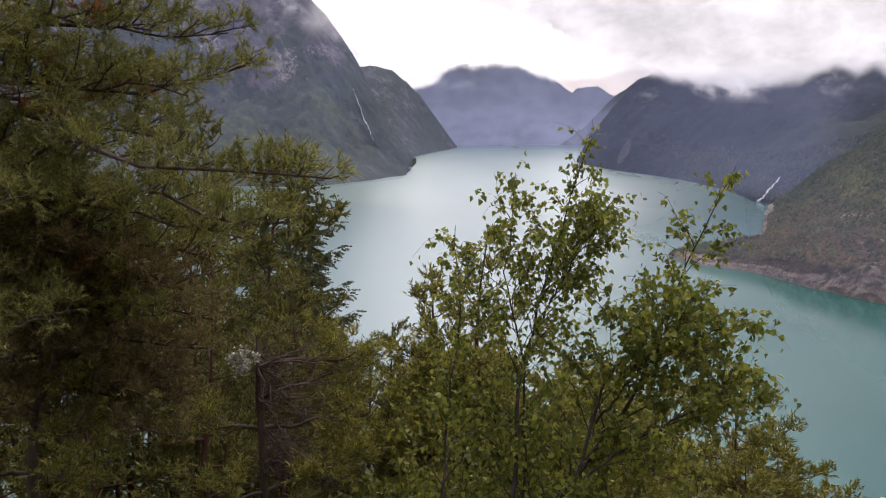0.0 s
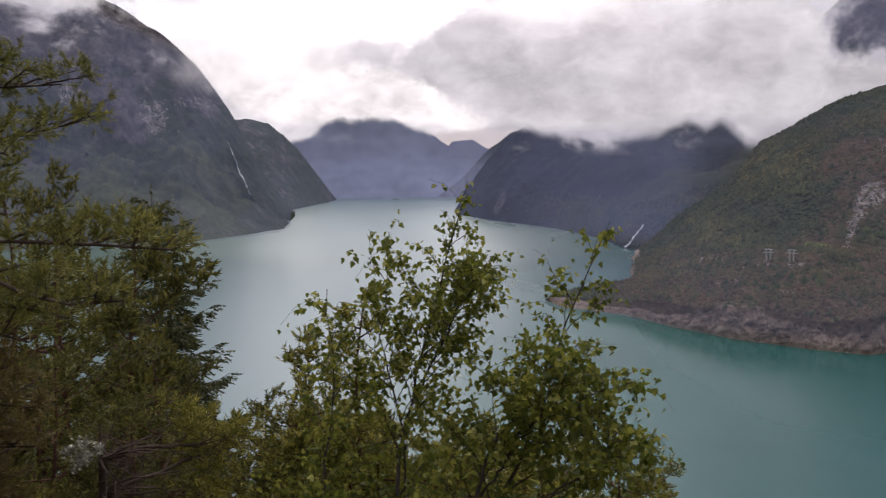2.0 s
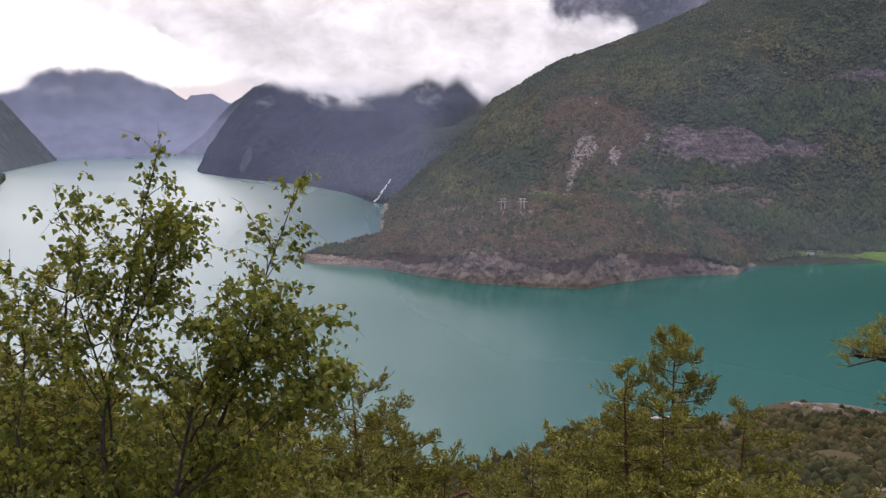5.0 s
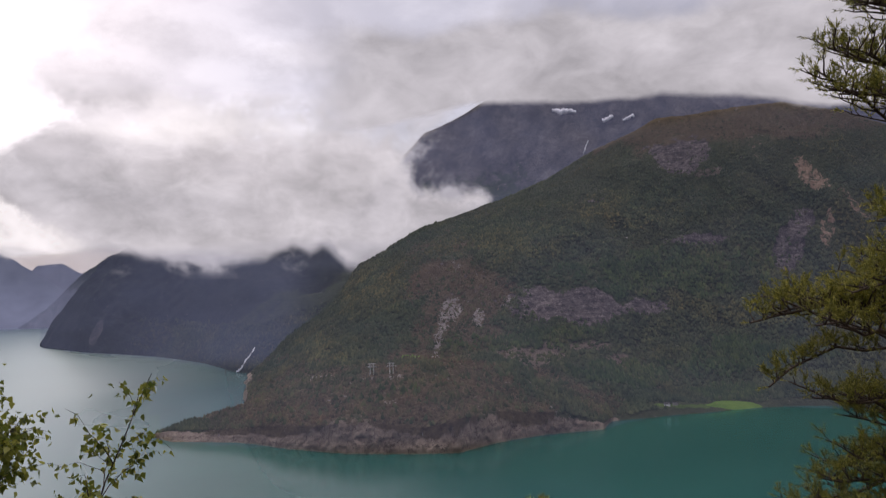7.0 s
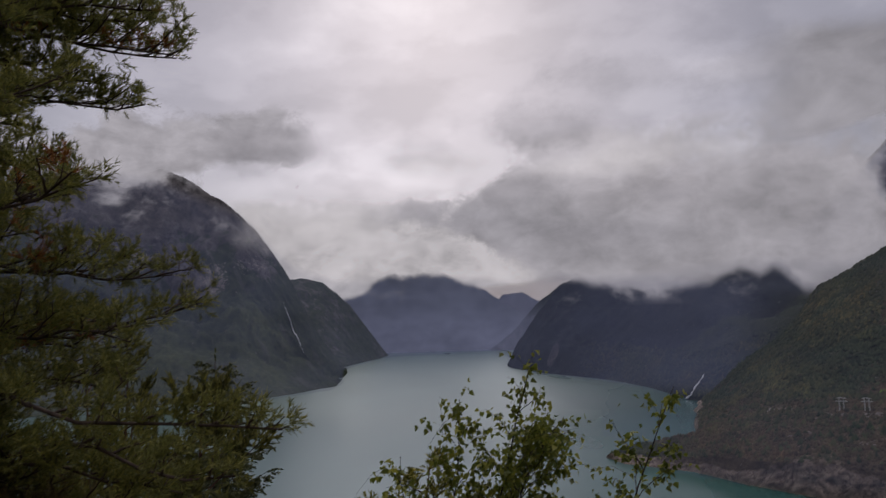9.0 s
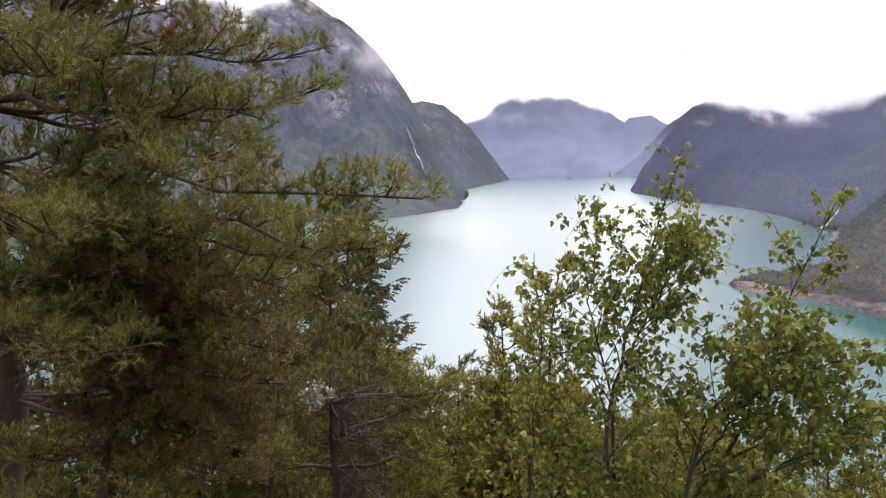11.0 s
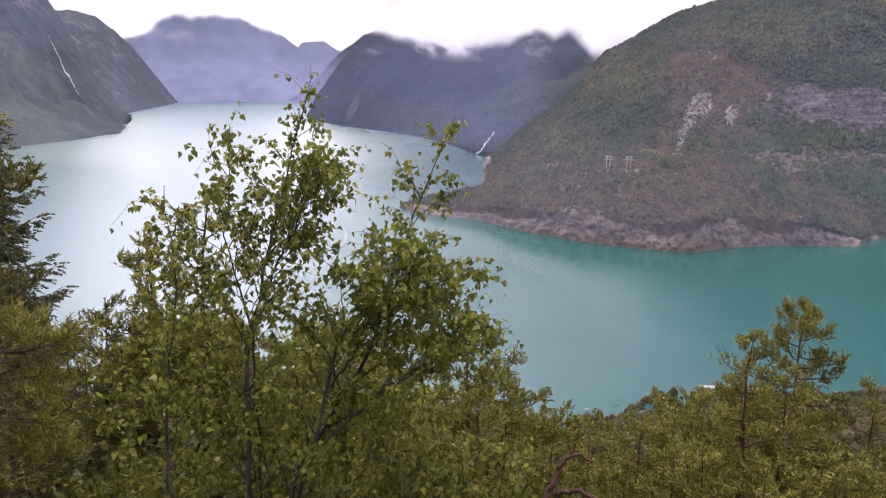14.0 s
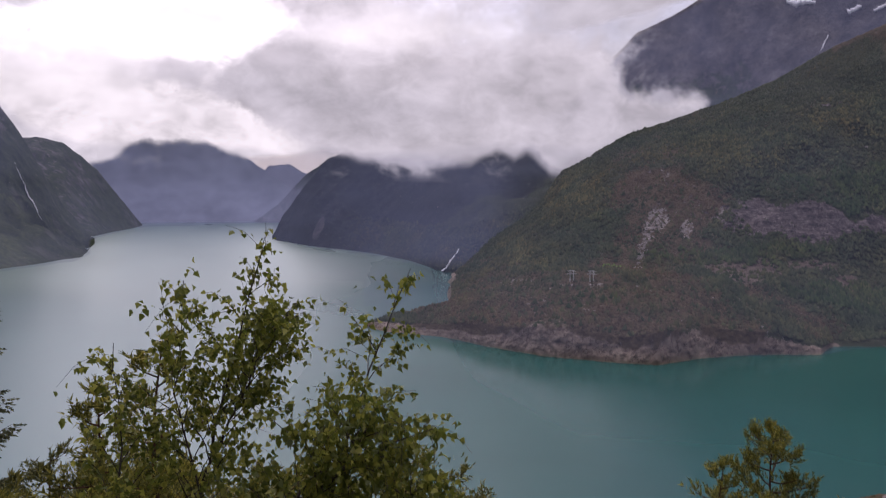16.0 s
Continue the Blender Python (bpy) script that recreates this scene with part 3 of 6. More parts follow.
land("mountain", [
    [(8.6, 4690, None), (10.3, 4620, None), (13, 4600, None), (18, 4600, None)],
    [(8.6, 4700, -2.15), (10.28, 4690, -0.9), (12.3, 4680, 1.2), (14.1, 4680, 2.65), (18, 4680, 4.0)],
    [(8.6, 4760, None), (18, 4740, None)],
], (8.6, 18), 90, (34, 4), (0, 12, 8), 240.0, 9, plain_cover(0.35), FAR, "hazy blue mountain ridge sloping into the lake")
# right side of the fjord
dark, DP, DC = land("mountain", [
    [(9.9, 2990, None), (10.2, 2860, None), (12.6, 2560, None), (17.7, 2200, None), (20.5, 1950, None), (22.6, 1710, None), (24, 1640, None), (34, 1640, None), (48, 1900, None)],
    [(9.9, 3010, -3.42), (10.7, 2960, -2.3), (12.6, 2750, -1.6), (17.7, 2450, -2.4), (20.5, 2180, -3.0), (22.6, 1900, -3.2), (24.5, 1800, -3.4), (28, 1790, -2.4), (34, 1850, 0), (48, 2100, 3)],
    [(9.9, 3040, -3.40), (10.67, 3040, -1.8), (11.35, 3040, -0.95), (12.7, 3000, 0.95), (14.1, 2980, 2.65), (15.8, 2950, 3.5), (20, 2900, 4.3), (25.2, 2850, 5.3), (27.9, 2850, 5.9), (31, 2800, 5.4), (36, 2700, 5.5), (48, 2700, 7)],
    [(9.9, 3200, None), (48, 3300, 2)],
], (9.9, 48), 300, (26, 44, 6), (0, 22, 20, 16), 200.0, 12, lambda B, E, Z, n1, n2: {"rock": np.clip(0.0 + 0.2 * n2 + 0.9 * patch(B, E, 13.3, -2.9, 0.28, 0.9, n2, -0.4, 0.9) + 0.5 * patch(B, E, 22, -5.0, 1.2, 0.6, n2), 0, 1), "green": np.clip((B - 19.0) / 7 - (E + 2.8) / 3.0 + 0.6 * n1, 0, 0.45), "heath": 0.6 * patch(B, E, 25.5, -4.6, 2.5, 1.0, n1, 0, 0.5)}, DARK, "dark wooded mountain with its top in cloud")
land("mountain", [
    [(30, 1950, -1), (85, 1950, 2)],
    [(30, 2250, 1), (33, 2300, 5.0), (40, 2300, 6.5), (50, 2300, 8), (60, 2300, 9), (85, 2300, 7)],
    [(30, 2600, 1.0), (31.5, 2600, 4.5), (32.9, 2600, 7.7), (34.9, 2600, 9.5), (37.1, 2600, 11.8), (39.4, 2600, 12.7), (41.6, 2600, 13.65), (44, 2620, 14.6), (48, 2650, 15.4), (55, 2650, 15.6), (62, 2650, 15), (85, 2600, 9)],
    [(30, 2900, 0), (85, 2900, 4)],
], (30, 85), 220, (12, 44, 5), (4, 26, 16, 16), 220.0, 14, lambda B, E, Z, n1, n2: {"rock": np.clip((E - 6.5) / 6 + 0.3 + 0.2 * n2, 0, 1)}, FAR, "grey rocky mountain with snow patches under cloud")


def hill_cover(B, E, Z, n1, n2):
    tall = np.interp(B, (16, 22, 27, 30, 44, 47, 49, 50.4, 51.5), (6, 9, 16, 24, 23, 16, 9, 5, 2))
    shore_cliff = np.clip(2.05 - 1.4 * Z / tall + 0.6 * n1 + 0.3 * n2, 0, 1) * np.clip((52 - B) / 1.2, 0, 1)
    crag = 1.5 * patch(B, E, 47.5, -1.7, 5.2, 1.7, n2, 0, 0.7) + 0.8 * patch(B, E, 53, -2.0, 2.5, 0.6, n2) + 0.9 * patch(B, E, 57.5, 2.9, 2.8, 0.5, n2, 0, 0.35) + 0.32 * patch(B, E, 39.8, 0.2, 3.0, 3.2, n2, 0, 0.6)
    crag = crag + 0.8 * patch(B, E, 63.6, 2.6, 1.0, 2.3, n2, -0.35, 0.5) + 0.8 * patch(B, E, 56.8, 9.3, 2.4, 1.6, n2, 0, 0.5) + 0.6 * patch(B, E, 50.5, 6.1, 1.6, 0.25, n2)
    scree = patch(B, E, 45.5, -5.3, 4.2, 1.0, n2, 0, 0.75) + patch(B, E, 51.3, -6.0, 1.1, 0.8, n2) + 0.7 * patch(B, E, 49, -4.8, 3.0, 0.4, n2) + 0.6 * patch(B, E, 58.5, 7.8, 1.4, 0.5, n2)
    pale = sum(patch(B, E, x, y, w, h, n2, -0.12, 0.6) for x, y, w, h in ((38.8, -2.0, 0.95, 1.1), (38.3, -2.9, 0.8, 1.1), (37.9, -4.1, 0.55, 1.1), (41.0, -2.5, 0.5, 0.7), (43.3, -1.2, 0.6, 0.35))) + 0.7 * patch(B, E, 33.5, -6.85, 2.2, 0.14, n1) + 0.4 * patch(B, E, 39.5, 1.4, 0.5, 1.0, n2, 0.3, 0.8) + 0.6 * patch(B, E, 28.8, -6.6, 1.2, 0.12, n1) + 0.55 * np.clip(n2 * 1.6 - 0.5, 0, 1) * patch(B, E, 36, -8.2, 14, 2.2, n1)
    heath = 0.9 * patch(B, E, 34, -8.3, 18.5, 2.6, n1 * 0.9 + n2 * 0.7, 0.0, 0.8) * (B < 52) + 0.2 * np.clip(0.2 + n1, 0, 1) * (B < 50) + np.clip((E - 9.2) / 1.6 + 0.5 * n1, 0, 1) * (B > 50) + 0.75 * patch(B, E, 39.5, -0.8, 3.4, 4.0, n1, 0.25, 0.8)
    grass = patch(B, E, 59.4, -8.95, 1.8, 0.32, n1, 1.6, 0.3) + 0.5 * patch(B, E, 55.3, -9.1, 3.0, 0.3, n2, 0, 0.7) + 0.6 * patch(B, E, 35.8, -5.35, 1.0, 0.14, n1)
    earth = 1.5 * patch(B, E, 64.9, 7.0, 1.3, 1.7, n2, 0.55, 0.6) + 0.85 * patch(B, E, 65.9, 3.8, 0.4, 2.4, n2, -0.2, 0.7) + 0.85 * patch(B, E, 67.3, 5.2, 0.6, 2.0, n2, 0.6, 0.7) + 0.5 * patch(B, E, 61.6, 9.2, 0.7, 1.8, n2, 0.4, 0.6)
    return {"rock": np.clip(shore_cliff, 0, 1), "pale": np.clip(0.95 * pale, 0, 0.8), "heath": np.clip(heath * (1 - np.clip(2.2 * shore_cliff - 1.2, 0, 0.9)), 0, 1), "grass": np.clip(grass, 0, 1), "earth": np.clip(0.8 * earth, 0, 0.8), "crag": np.clip(crag, 0, 1), "scree": np.clip(scree, 0, 1)}


hill, HP, HC = land("hill", [
    [(16.8, 1010, None), (17.05, 999, None), (18.3, 954, None), (22.9, 922, None), (26.4, 864, None), (30.8, 821, None), (35.7, 806, None), (39.3, 806, None), (42.3, 856, None), (46, 900, None), (50.2, 932, None), (50.7, 988, None), (53, 1008, None), (58.2, 1074, None), (61.4, 1126, None), (63.7, 1155, None), (70, 1190, None), (95, 1300, None)],
    [(16.8, 1011, -10.15), (17.1, 1006, -9.75), (22.9, 936, -9.9), (26.4, 880, -10.05), (30.8, 836, -10.3), (35.7, 822, -10.4), (39.2, 824, -10.1), (42.2, 874, -9.65), (46.5, 918, -9.4), (50.2, 945, -10.4), (50.8, 1000, -9.95), (53, 1030, -9.4), (58.2, 1100, -9.0), (61.4, 1150, -8.6), (63.7, 1170, -8.4), (70, 1210, -8), (95, 1320, -7)],
    [(16.8, 1012, -10.1), (17.5, 1010, -9.8), (20, 1000, -9.1), (23.4, 1005, -8.25), (28, 985, -7.3), (33, 960, -6.45), (37, 985, -6.1), (42, 1010, -6.3), (47, 1030, -7.2), (50.5, 1040, -8.3), (53, 1090, -8.2), (58.2, 1180, -7.9), (63.7, 1250, -6.6), (70, 1290, -6), (95, 1400, -5)],
    [(16.8, 1030, None), (23.2, 1120, None), (23.5, 1120, -8.2), (26, 1125, -7.2), (30.1, 1130, -5.9), (33, 1130, -5.4), (37, 1120, -5.2), (42, 1130, -4.9), (47, 1150, -4.8), (50.5, 1190, -4.6), (53, 1230, -4.5), (58.2, 1300, -3.6), (63.7, 1330, -2.5), (70, 1370, -2), (95, 1500, -2)],
    [(16.8, 1060, None), (23.2, 1350, None), (23.6, 1350, -7.0), (26, 1360, -5.7), (28.3, 1380, -3.9), (30, 1390, -2.7), (33, 1400, -0.4), (37, 1380, 1.2), (42, 1380, 2.2), (47, 1400, 3.0), (53, 1480, 5.0), (60, 1500, 5.4), (66.7, 1500, 5.0), (70, 1520, 4.5), (95, 1600, 3)],
    [(16.8, 1100, None), (23.2, 1640, None), (23.6, 1640, -6.2), (25, 1650, -4.9), (26.5, 1660, -3.5), (28.1, 1670, -2.3), (29.2, 1680, -1.5), (30.3, 1680, -0.5), (31.9, 1690, 1.7), (33.5, 1700, 2.5), (34.5, 1705, 3.2), (36.5, 1720, 4.4), (40.9, 1740, 5.8), (46.2, 1770, 7.8), (50.1, 1780, 9.9), (54.7, 1760, 11.8), (59.9, 1740, 12.25), (63.2, 1720, 12.2), (66.7, 1700, 11.3), (69.6, 1700, 9.85), (75, 1700, 8), (95, 1800, 6)],
    [(16.8, 1200, None), (23.2, 1800, None), (24, 1900, -6), (40, 2000, 1), (60, 2100, 4), (95, 2200, 3)],
], (16.8, 95), 620, (24, 18, 14, 34, 40, 6), (0.5, 7, 6, 10, 16, 7, 20), 95.0, 21, hill_cover, HILL, "broad wooded hill and rocky headland across the lake", 3.5)

# own side: a steep wooded bank from the viewpoint down to the shore
def bank_shore(b):
    return np.interp(b, (-180, -120, -60, -10, 15, 28.5, 32.5, 34, 37, 41, 49, 51, 55, 60, 64, 66, 80, 120, 180), (900, 700, 400, 350, 355, 377, 387, 384, 423, 443, 470, 483, 515, 528, 503, 486, 460, 700, 900))


def bank_height(b, r):
    shore = bank_shore(b)
    steep = np.interp(r, (0, 1.2, 2.5, 4.5, 7, 10, 15, 30, 60, 150, 260, 300), (178.3, 178.3, 177.6, 176.1, 174.2, 172.2, 169, 160, 142, 88, 40, 26))
    low = np.interp(b, (30, 46, 70, 90), (6, 11, 14, 30))
    t = np.clip((r - 260) / (shore - 285), 0, 1)
    z = np.where(r < 260, steep, 40 * (1 - t) ** 1.5 + low * np.clip(1 - t, 0, 1) ** 0.35 * np.minimum(1, t * 3))
    z = np.where(r > shore - 22, np.minimum(z, (shore - r) * 0.5 - 2), z)
    back = np.clip((np.abs(b) - 85) / 50, 0, 1)
    back = back * back * (3 - 2 * back)
    return z * (1 - back) + back * (178.3 + 0.55 * np.clip(r - 1.5, 0, 500))


def ground_z(x, y):
    return float(bank_height(np.array(math.degrees(math.atan2(x, y))), np.array(math.hypot(x, y))))


def bank():
    B = np.radians(np.linspace(-180, 180, 241))
    R = np.concatenate([[0.02], np.geomspace(0.5, 60, 60), np.linspace(66, 560, 80), [700, 950]])
    b, r = np.meshgrid(np.degrees(B), R)
    z = bank_height(b, r)
    for i in range(z.shape[0]):
        for j in range(z.shape[1]):
            x, y = r[i, j] * math.sin(B[j]), r[i, j] * math.cos(B[j])
            a = min(3.0, 0.03 * r[i, j])
            z[i, j] += a * noise.fractal(Vector((x, y, 0)) / max(2.0, min(30.0, r[i, j] * 0.3)) * 1.0, 0.9, 2.0, 4)
    shore = bank_shore(b)
    knoll = np.exp(-((b - 55.5) / 3.0) ** 2 - ((r - 490) / 16) ** 2) * 5 + np.exp(-((b - 63.0) / 1.5) ** 2 - ((r - 482) / 12) ** 2) * 5
    z = z + knoll
    wild = np.array([[noise.noise(Vector((q * math.sin(math.radians(a)), q * math.cos(math.radians(a)), 3.0)) / 22) for a, q in zip(ba, ra)] for ba, ra in zip(b, r)])
    rock = np.clip(0.85 - np.abs(shore - 8 - r) / 16 + wild, 0, 1) * (b > 25) * (b < 95) * (r > 200) + 0.2 * np.clip(wild * 2.2, 0, 1) * (r > 120)
    grass = np.exp(-((b - 67) / 2.4) ** 2 - ((r - 372) / 13) ** 2) * 1.1 + np.exp(-((b - 52.6) / 1.2) ** 2 - ((r - 402) / 12) ** 2) * 0.8 + 0.35 * np.clip(wild * 1.8 - 0.35, 0, 1) * (r > 120)
    V = np.stack([r * np.sin(B)[None], r * np.cos(B)[None], z], -1).reshape(-1, 3)
    n = len(B)
    i, j = np.meshgrid(np.arange(len(R) - 1), np.arange(n - 1), indexing="ij")
    q = i * n + j
    return tagged(mesh_np("ground", V, np.stack([q, q + 1, q + n + 1, q + n], -1).reshape(-1, 4), GROUND, None, True, rock=np.clip(rock, 0, 1), grass=np.clip(grass, 0, 1)), "steep forest floor with moss and heather falling to the shore", "ground", kind="structure")


bank()


def lake():
    bm = bmesh.new()
    bmesh.ops.create_circle(bm, cap_ends=True, segments=96, radius=7000)
    me = bpy.data.meshes.new("water")
    bm.to_mesh(me)
    bm.free()
    me.materials.append(WATER)
    return tagged(new("water", me), "calm turquoise glacial lake with a silky surface", "lake", kind="structure")


lake()


# ---- woods on the hill ----
def canopy_templates(rng, count=8, rings=1):
    """Low uneven crowns; with one ring a crown is a small dome of six faces."""
    out = []
    for k in range(count):
        tall = rng.uniform(0.55, 1.15)
        V = [(rng.normal() * 0.08, rng.normal() * 0.08, tall)]
        for ring in range(rings):
            for a in range(6 - rings):
                t = 2 * np.pi * (a + 0.5 * ring) / (6 - rings)
                q = (0.55 if ring == rings - 1 else 0.40) * rng.uniform(0.6, 1.35)
                V.append((q * np.cos(t), q * np.sin(t), (0.0 if ring == rings - 1 else 0.62 * tall * rng.uniform(0.7, 1.25)) - 0.05))
        n = 6 - rings
        F = [(0, 1 + a, 1 + (a + 1) % n) for a in range(n)]
        if rings == 2:
            for a in range(n):
                F += [(1 + a, 1 + n + a, 1 + (a + 1) % n), (1 + (a + 1) % n, 1 + n + a, 1 + n + (a + 1) % n)]
        out.append((np.array(V), np.array(F)))
    return out


def hill_woods(name, seed, count, scrub, low, high, material, label, HP=HP, HC=HC, rows=(24, 8), columns=(0, 150), fade=(-90, -89), belts=()):
    rng = np.random.default_rng(seed)
    tem = canopy_templates(rng)
    R, C = HP.shape[:2]
    HC = {k: HC.get(k, np.zeros((R, C))) for k in ("heath", "rock", "crag", "scree", "grass", "earth", "pale")}
    i, j = rng.integers(rows[0], R - rows[1], count), rng.integers(columns[0], C - columns[1], count)
    u, w = rng.uniform(size=(2, count))
    P = HP[i, j] * ((1 - u) * (1 - w))[:, None] + HP[i + 1, j] * (u * (1 - w))[:, None] + HP[i, j + 1] * ((1 - u) * w)[:, None] + HP[i + 1, j + 1] * (u * w)[:, None]
    heath = np.clip(HC["heath"][i, j] * 1.3, 0, 0.93)
    bare = np.maximum(np.maximum(np.maximum(np.maximum(HC["pale"][i, j] * 0.9, HC["rock"][i, j] * 1.05), np.maximum(1.15 * HC["crag"][i, j], 0.72 * HC["scree"][i, j])), HC["grass"][i, j] * 2.5), HC["earth"][i, j] * 1.5)
    share = heath if scrub else 1 - heath
    clump = np.array([noise.noise(Vector(p) / 28.0) for p in P]) * 0.9
    keep = (rng.uniform(size=count) < share * (1 - np.clip(bare, 0, 1)) + (0.25 * clump if scrub else 0)) & (P[:, 2] > 6) & (HC["grass"][i, j] < 0.25)
    if not scrub:
        keep |= (clump > 0.40) & (bare < 0.40) & (heath < 0.6) & (P[:, 2] > 8) & (HC["grass"][i, j] < 0.25) & (rng.uniform(size=count) < 0.6)
    bearing = np.degrees(np.arctan2(P[:, 0], P[:, 1]))
    if belts:
        height = np.degrees(np.arctan2(P[:, 2] - EYE0, np.hypot(P[:, 0], P[:, 1])))
        keep &= rng.uniform(size=count) < sum(patch(bearing, height, b, e, rb, re, clump, 0.0, 0.9) for b, e, rb, re in belts)
    keep &= rng.uniform(size=count) < (bearing - fade[0]) / (fade[1] - fade[0])
    P = P[keep]
    s = rng.uniform(low, high, len(P)) * np.clip(1.15 - (P[:, 2] - 250) / 500, 0.5, 1.1)
    pick = rng.integers(len(tem), size=len(P))
    turn = rng.uniform(0, 2 * np.pi, len(P))
    VV, FF, n = [], [], 0
    for k in range(len(tem)):
        m = pick == k
        V, F = tem[k]
        c, q = np.cos(turn[m])[:, None], np.sin(turn[m])[:, None]
        W = np.stack([V[None, :, 0] * c - V[None, :, 1] * q, V[None, :, 0] * q + V[None, :, 1] * c, np.broadcast_to(V[None, :, 2], (m.sum(), len(V)))], -1) * s[m][:, None, None] + P[m][:, None]
        VV.append(W.reshape(-1, 3))
        FF.append((F[None] + (np.arange(m.sum()) * len(V))[:, None, None]).reshape(-1, 3) + n)
        n += len(VV[-1])
    tagged(mesh_np(name, np.concatenate(VV), np.concatenate(FF), material, None, True), label, "forest", kind="stuff")


hill_woods("hillside_woods", 5, 64000, False, 3.2, 7.0, FOREST, "dense mixed birch and pine woods covering the hillside")
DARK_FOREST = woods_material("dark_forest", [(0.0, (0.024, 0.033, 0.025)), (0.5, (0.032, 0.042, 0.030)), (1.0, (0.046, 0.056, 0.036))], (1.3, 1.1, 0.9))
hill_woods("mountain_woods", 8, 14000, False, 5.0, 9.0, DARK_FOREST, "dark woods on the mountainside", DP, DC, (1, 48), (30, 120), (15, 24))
hill_woods("mountain_woods", 9, 14000, False, 4.0, 7.5, FOREST, "green woods on the foot of the mountain", DP, DC, (1, 48), (66, 110), (17, 27))
CONIFERS = woods_material("conifers", [(0.0, (0.026, 0.042, 0.022)), (0.5, (0.040, 0.060, 0.028)), (1.0, (0.060, 0.082, 0.036))], (1.2, 1.05, 0.9))
BIRCHES = woods_material("birch_stands", [(0.0, (0.070, 0.080, 0.040)), (0.5, (0.085, 0.093, 0.046)), (1.0, (0.108, 0.110, 0.054))], (1.15, 1.0, 0.85))
hill_woods("conifer_stands", 15, 130000, False, 4.0, 7.5, CONIFERS, "dark green conifers in belts along the hill", belts=((43.0, -4.4, 4.5, 0.55), (34, -8.2, 3.4, 0.5), (59.2, -8.1, 1.9, 0.5), (52, -6.9, 3.5, 0.8), (47, -3.9, 3.0, 0.4), (61, -5.5, 4, 1.2), (55, 0.5, 6, 1.4)))
hill_woods("birch_stands", 16, 60000, False, 3.0, 6.0, BIRCHES, "pale yellowing birch stands on the hill", belts=((28.8, -4.3, 1.0, 1.2), (30.0, -5.6, 1.2, 0.5), (33, -0.5, 2.5, 1.5), (44, 3.5, 4.5, 1.6), (53, 5.5, 4.0, 1.4), (60, -2.5, 5, 1.0)))
hill_woods("heath_scrub", 6, 60000, True, 1.6, 4.2, SCRUB, "brown autumn scrub and heather on the headland")


# ---- clouds and haze ----
def side(x, a, b):
    t = np.clip((x - a) / (b - a), 0, 1)
    return t * t * (3 - 2 * t)


def cloud(name, span, rng_d, z_low, z_high, dens, most, material, label, cols=100, rows=36, lit=None):
    """A sheet of cloud at a range, between two heights. dens(bearing, elevation) gives its thickness."""
    B = np.linspace(span[0], span[1], cols)
    E = np.linspace(z_low, z_high, rows)
    b, e = np.meshgrid(B, E)
    d = np.interp(b, (span[0], span[1]), rng_d) if isinstance(rng_d, tuple) else np.full_like(b, rng_d)
    th = np.radians(b)
    V = np.stack([d * np.sin(th), d * np.cos(th), EYE0 + d * np.tan(np.radians(e))], -1).reshape(-1, 3)
    i, j = np.meshgrid(np.arange(rows - 1), np.arange(cols - 1), indexing="ij")
    q = i * cols + j
    F = np.stack([q, q + 1, q + cols + 1, q + cols], -1).reshape(-1, 4)
    den = np.clip(dens(b, e), -1.5, 2)
    rim = side(b, span[0], span[0] + 0.08 * (span[1] - span[0])) * side(-b, -span[1], -span[1] + 0.08 * (span[1] - span[0]))
    rim = rim * side(e, z_low, z_low + 0.07 * (z_high - z_low)) * side(-e, -z_high, -z_high + 0.12 * (z_high - z_low))
    if material in (HAZE, FAR_HAZE):
        F = F[den.reshape(-1)[F].max(axis=1) > -1.0]
    ob = mesh_np(name, V, F, material, None, True, thick=den, most=most * rim, lit=np.clip(lit(b, e), 0, 1) if lit else np.full_like(b, 0.5))
    return tagged(ob, label, "cloud", kind="stuff")


BANK = (2, 5, 8, 10, 13, 15.7, 16.5, 25, 25.8, 27, 28.3, 29.3, 30, 31, 34.2, 36.4, 41, 44)
BANK_LOW = (6.0, 6.0, 5.6, 4.2, 3.2, 2.9, 2.5, 2.6, 3.2, 3.7, 3.0, 3.5, 2.8, 1.8, 1.4, 2.4, 4.6, 5.4)
BANK_TOP = (9.5, 9.6, 10.4, 10.6, 10.4, 9.9, 9.8, 9.2, 9.2, 9.4, 9.8, 10.2, 10.4, 10.6, 10.0, 6.5, 6.4, 6.2)


def bank_density(shift):
    def f(b, e):
        low, high = np.interp(b, BANK, BANK_LOW), np.interp(b, BANK, BANK_TOP)
        return -0.35 + 2.7 * side(e, low - 1.0 + shift, low + 1.9 + shift) - np.interp(b, (25, 32), (1.9, 2.9)) * side(e, high - np.interp(b, (10, 27, 31, 38), (1.0, 2.6, 2.2, 1.6)), high + np.interp(b, (10, 27, 38), (1.0, 3.2, 2.0))) - 1.9 * side(-b, -13, -3) - 1.2 * side(b, 41, 44)
    return f


def bank_lit(b, e):
    """Painted light: sunlit tops, grey bellies, and the pale fringe that hangs on the mountain."""
    low, high = np.interp(b, BANK, BANK_LOW), np.interp(b, BANK, BANK_TOP)
    t = np.clip((e - low) / (high - low), 0, 1.2)
    return np.interp(t, (0, 0.25, 0.55, 0.85, 1.2), (0.64, 0.52, 0.40, 0.72, 1.0)) * (1 - side(b, 20, 28)) + side(b, 20, 28) * np.interp(t, (0, 0.5, 1.0), (0.56, 0.58, 0.66))


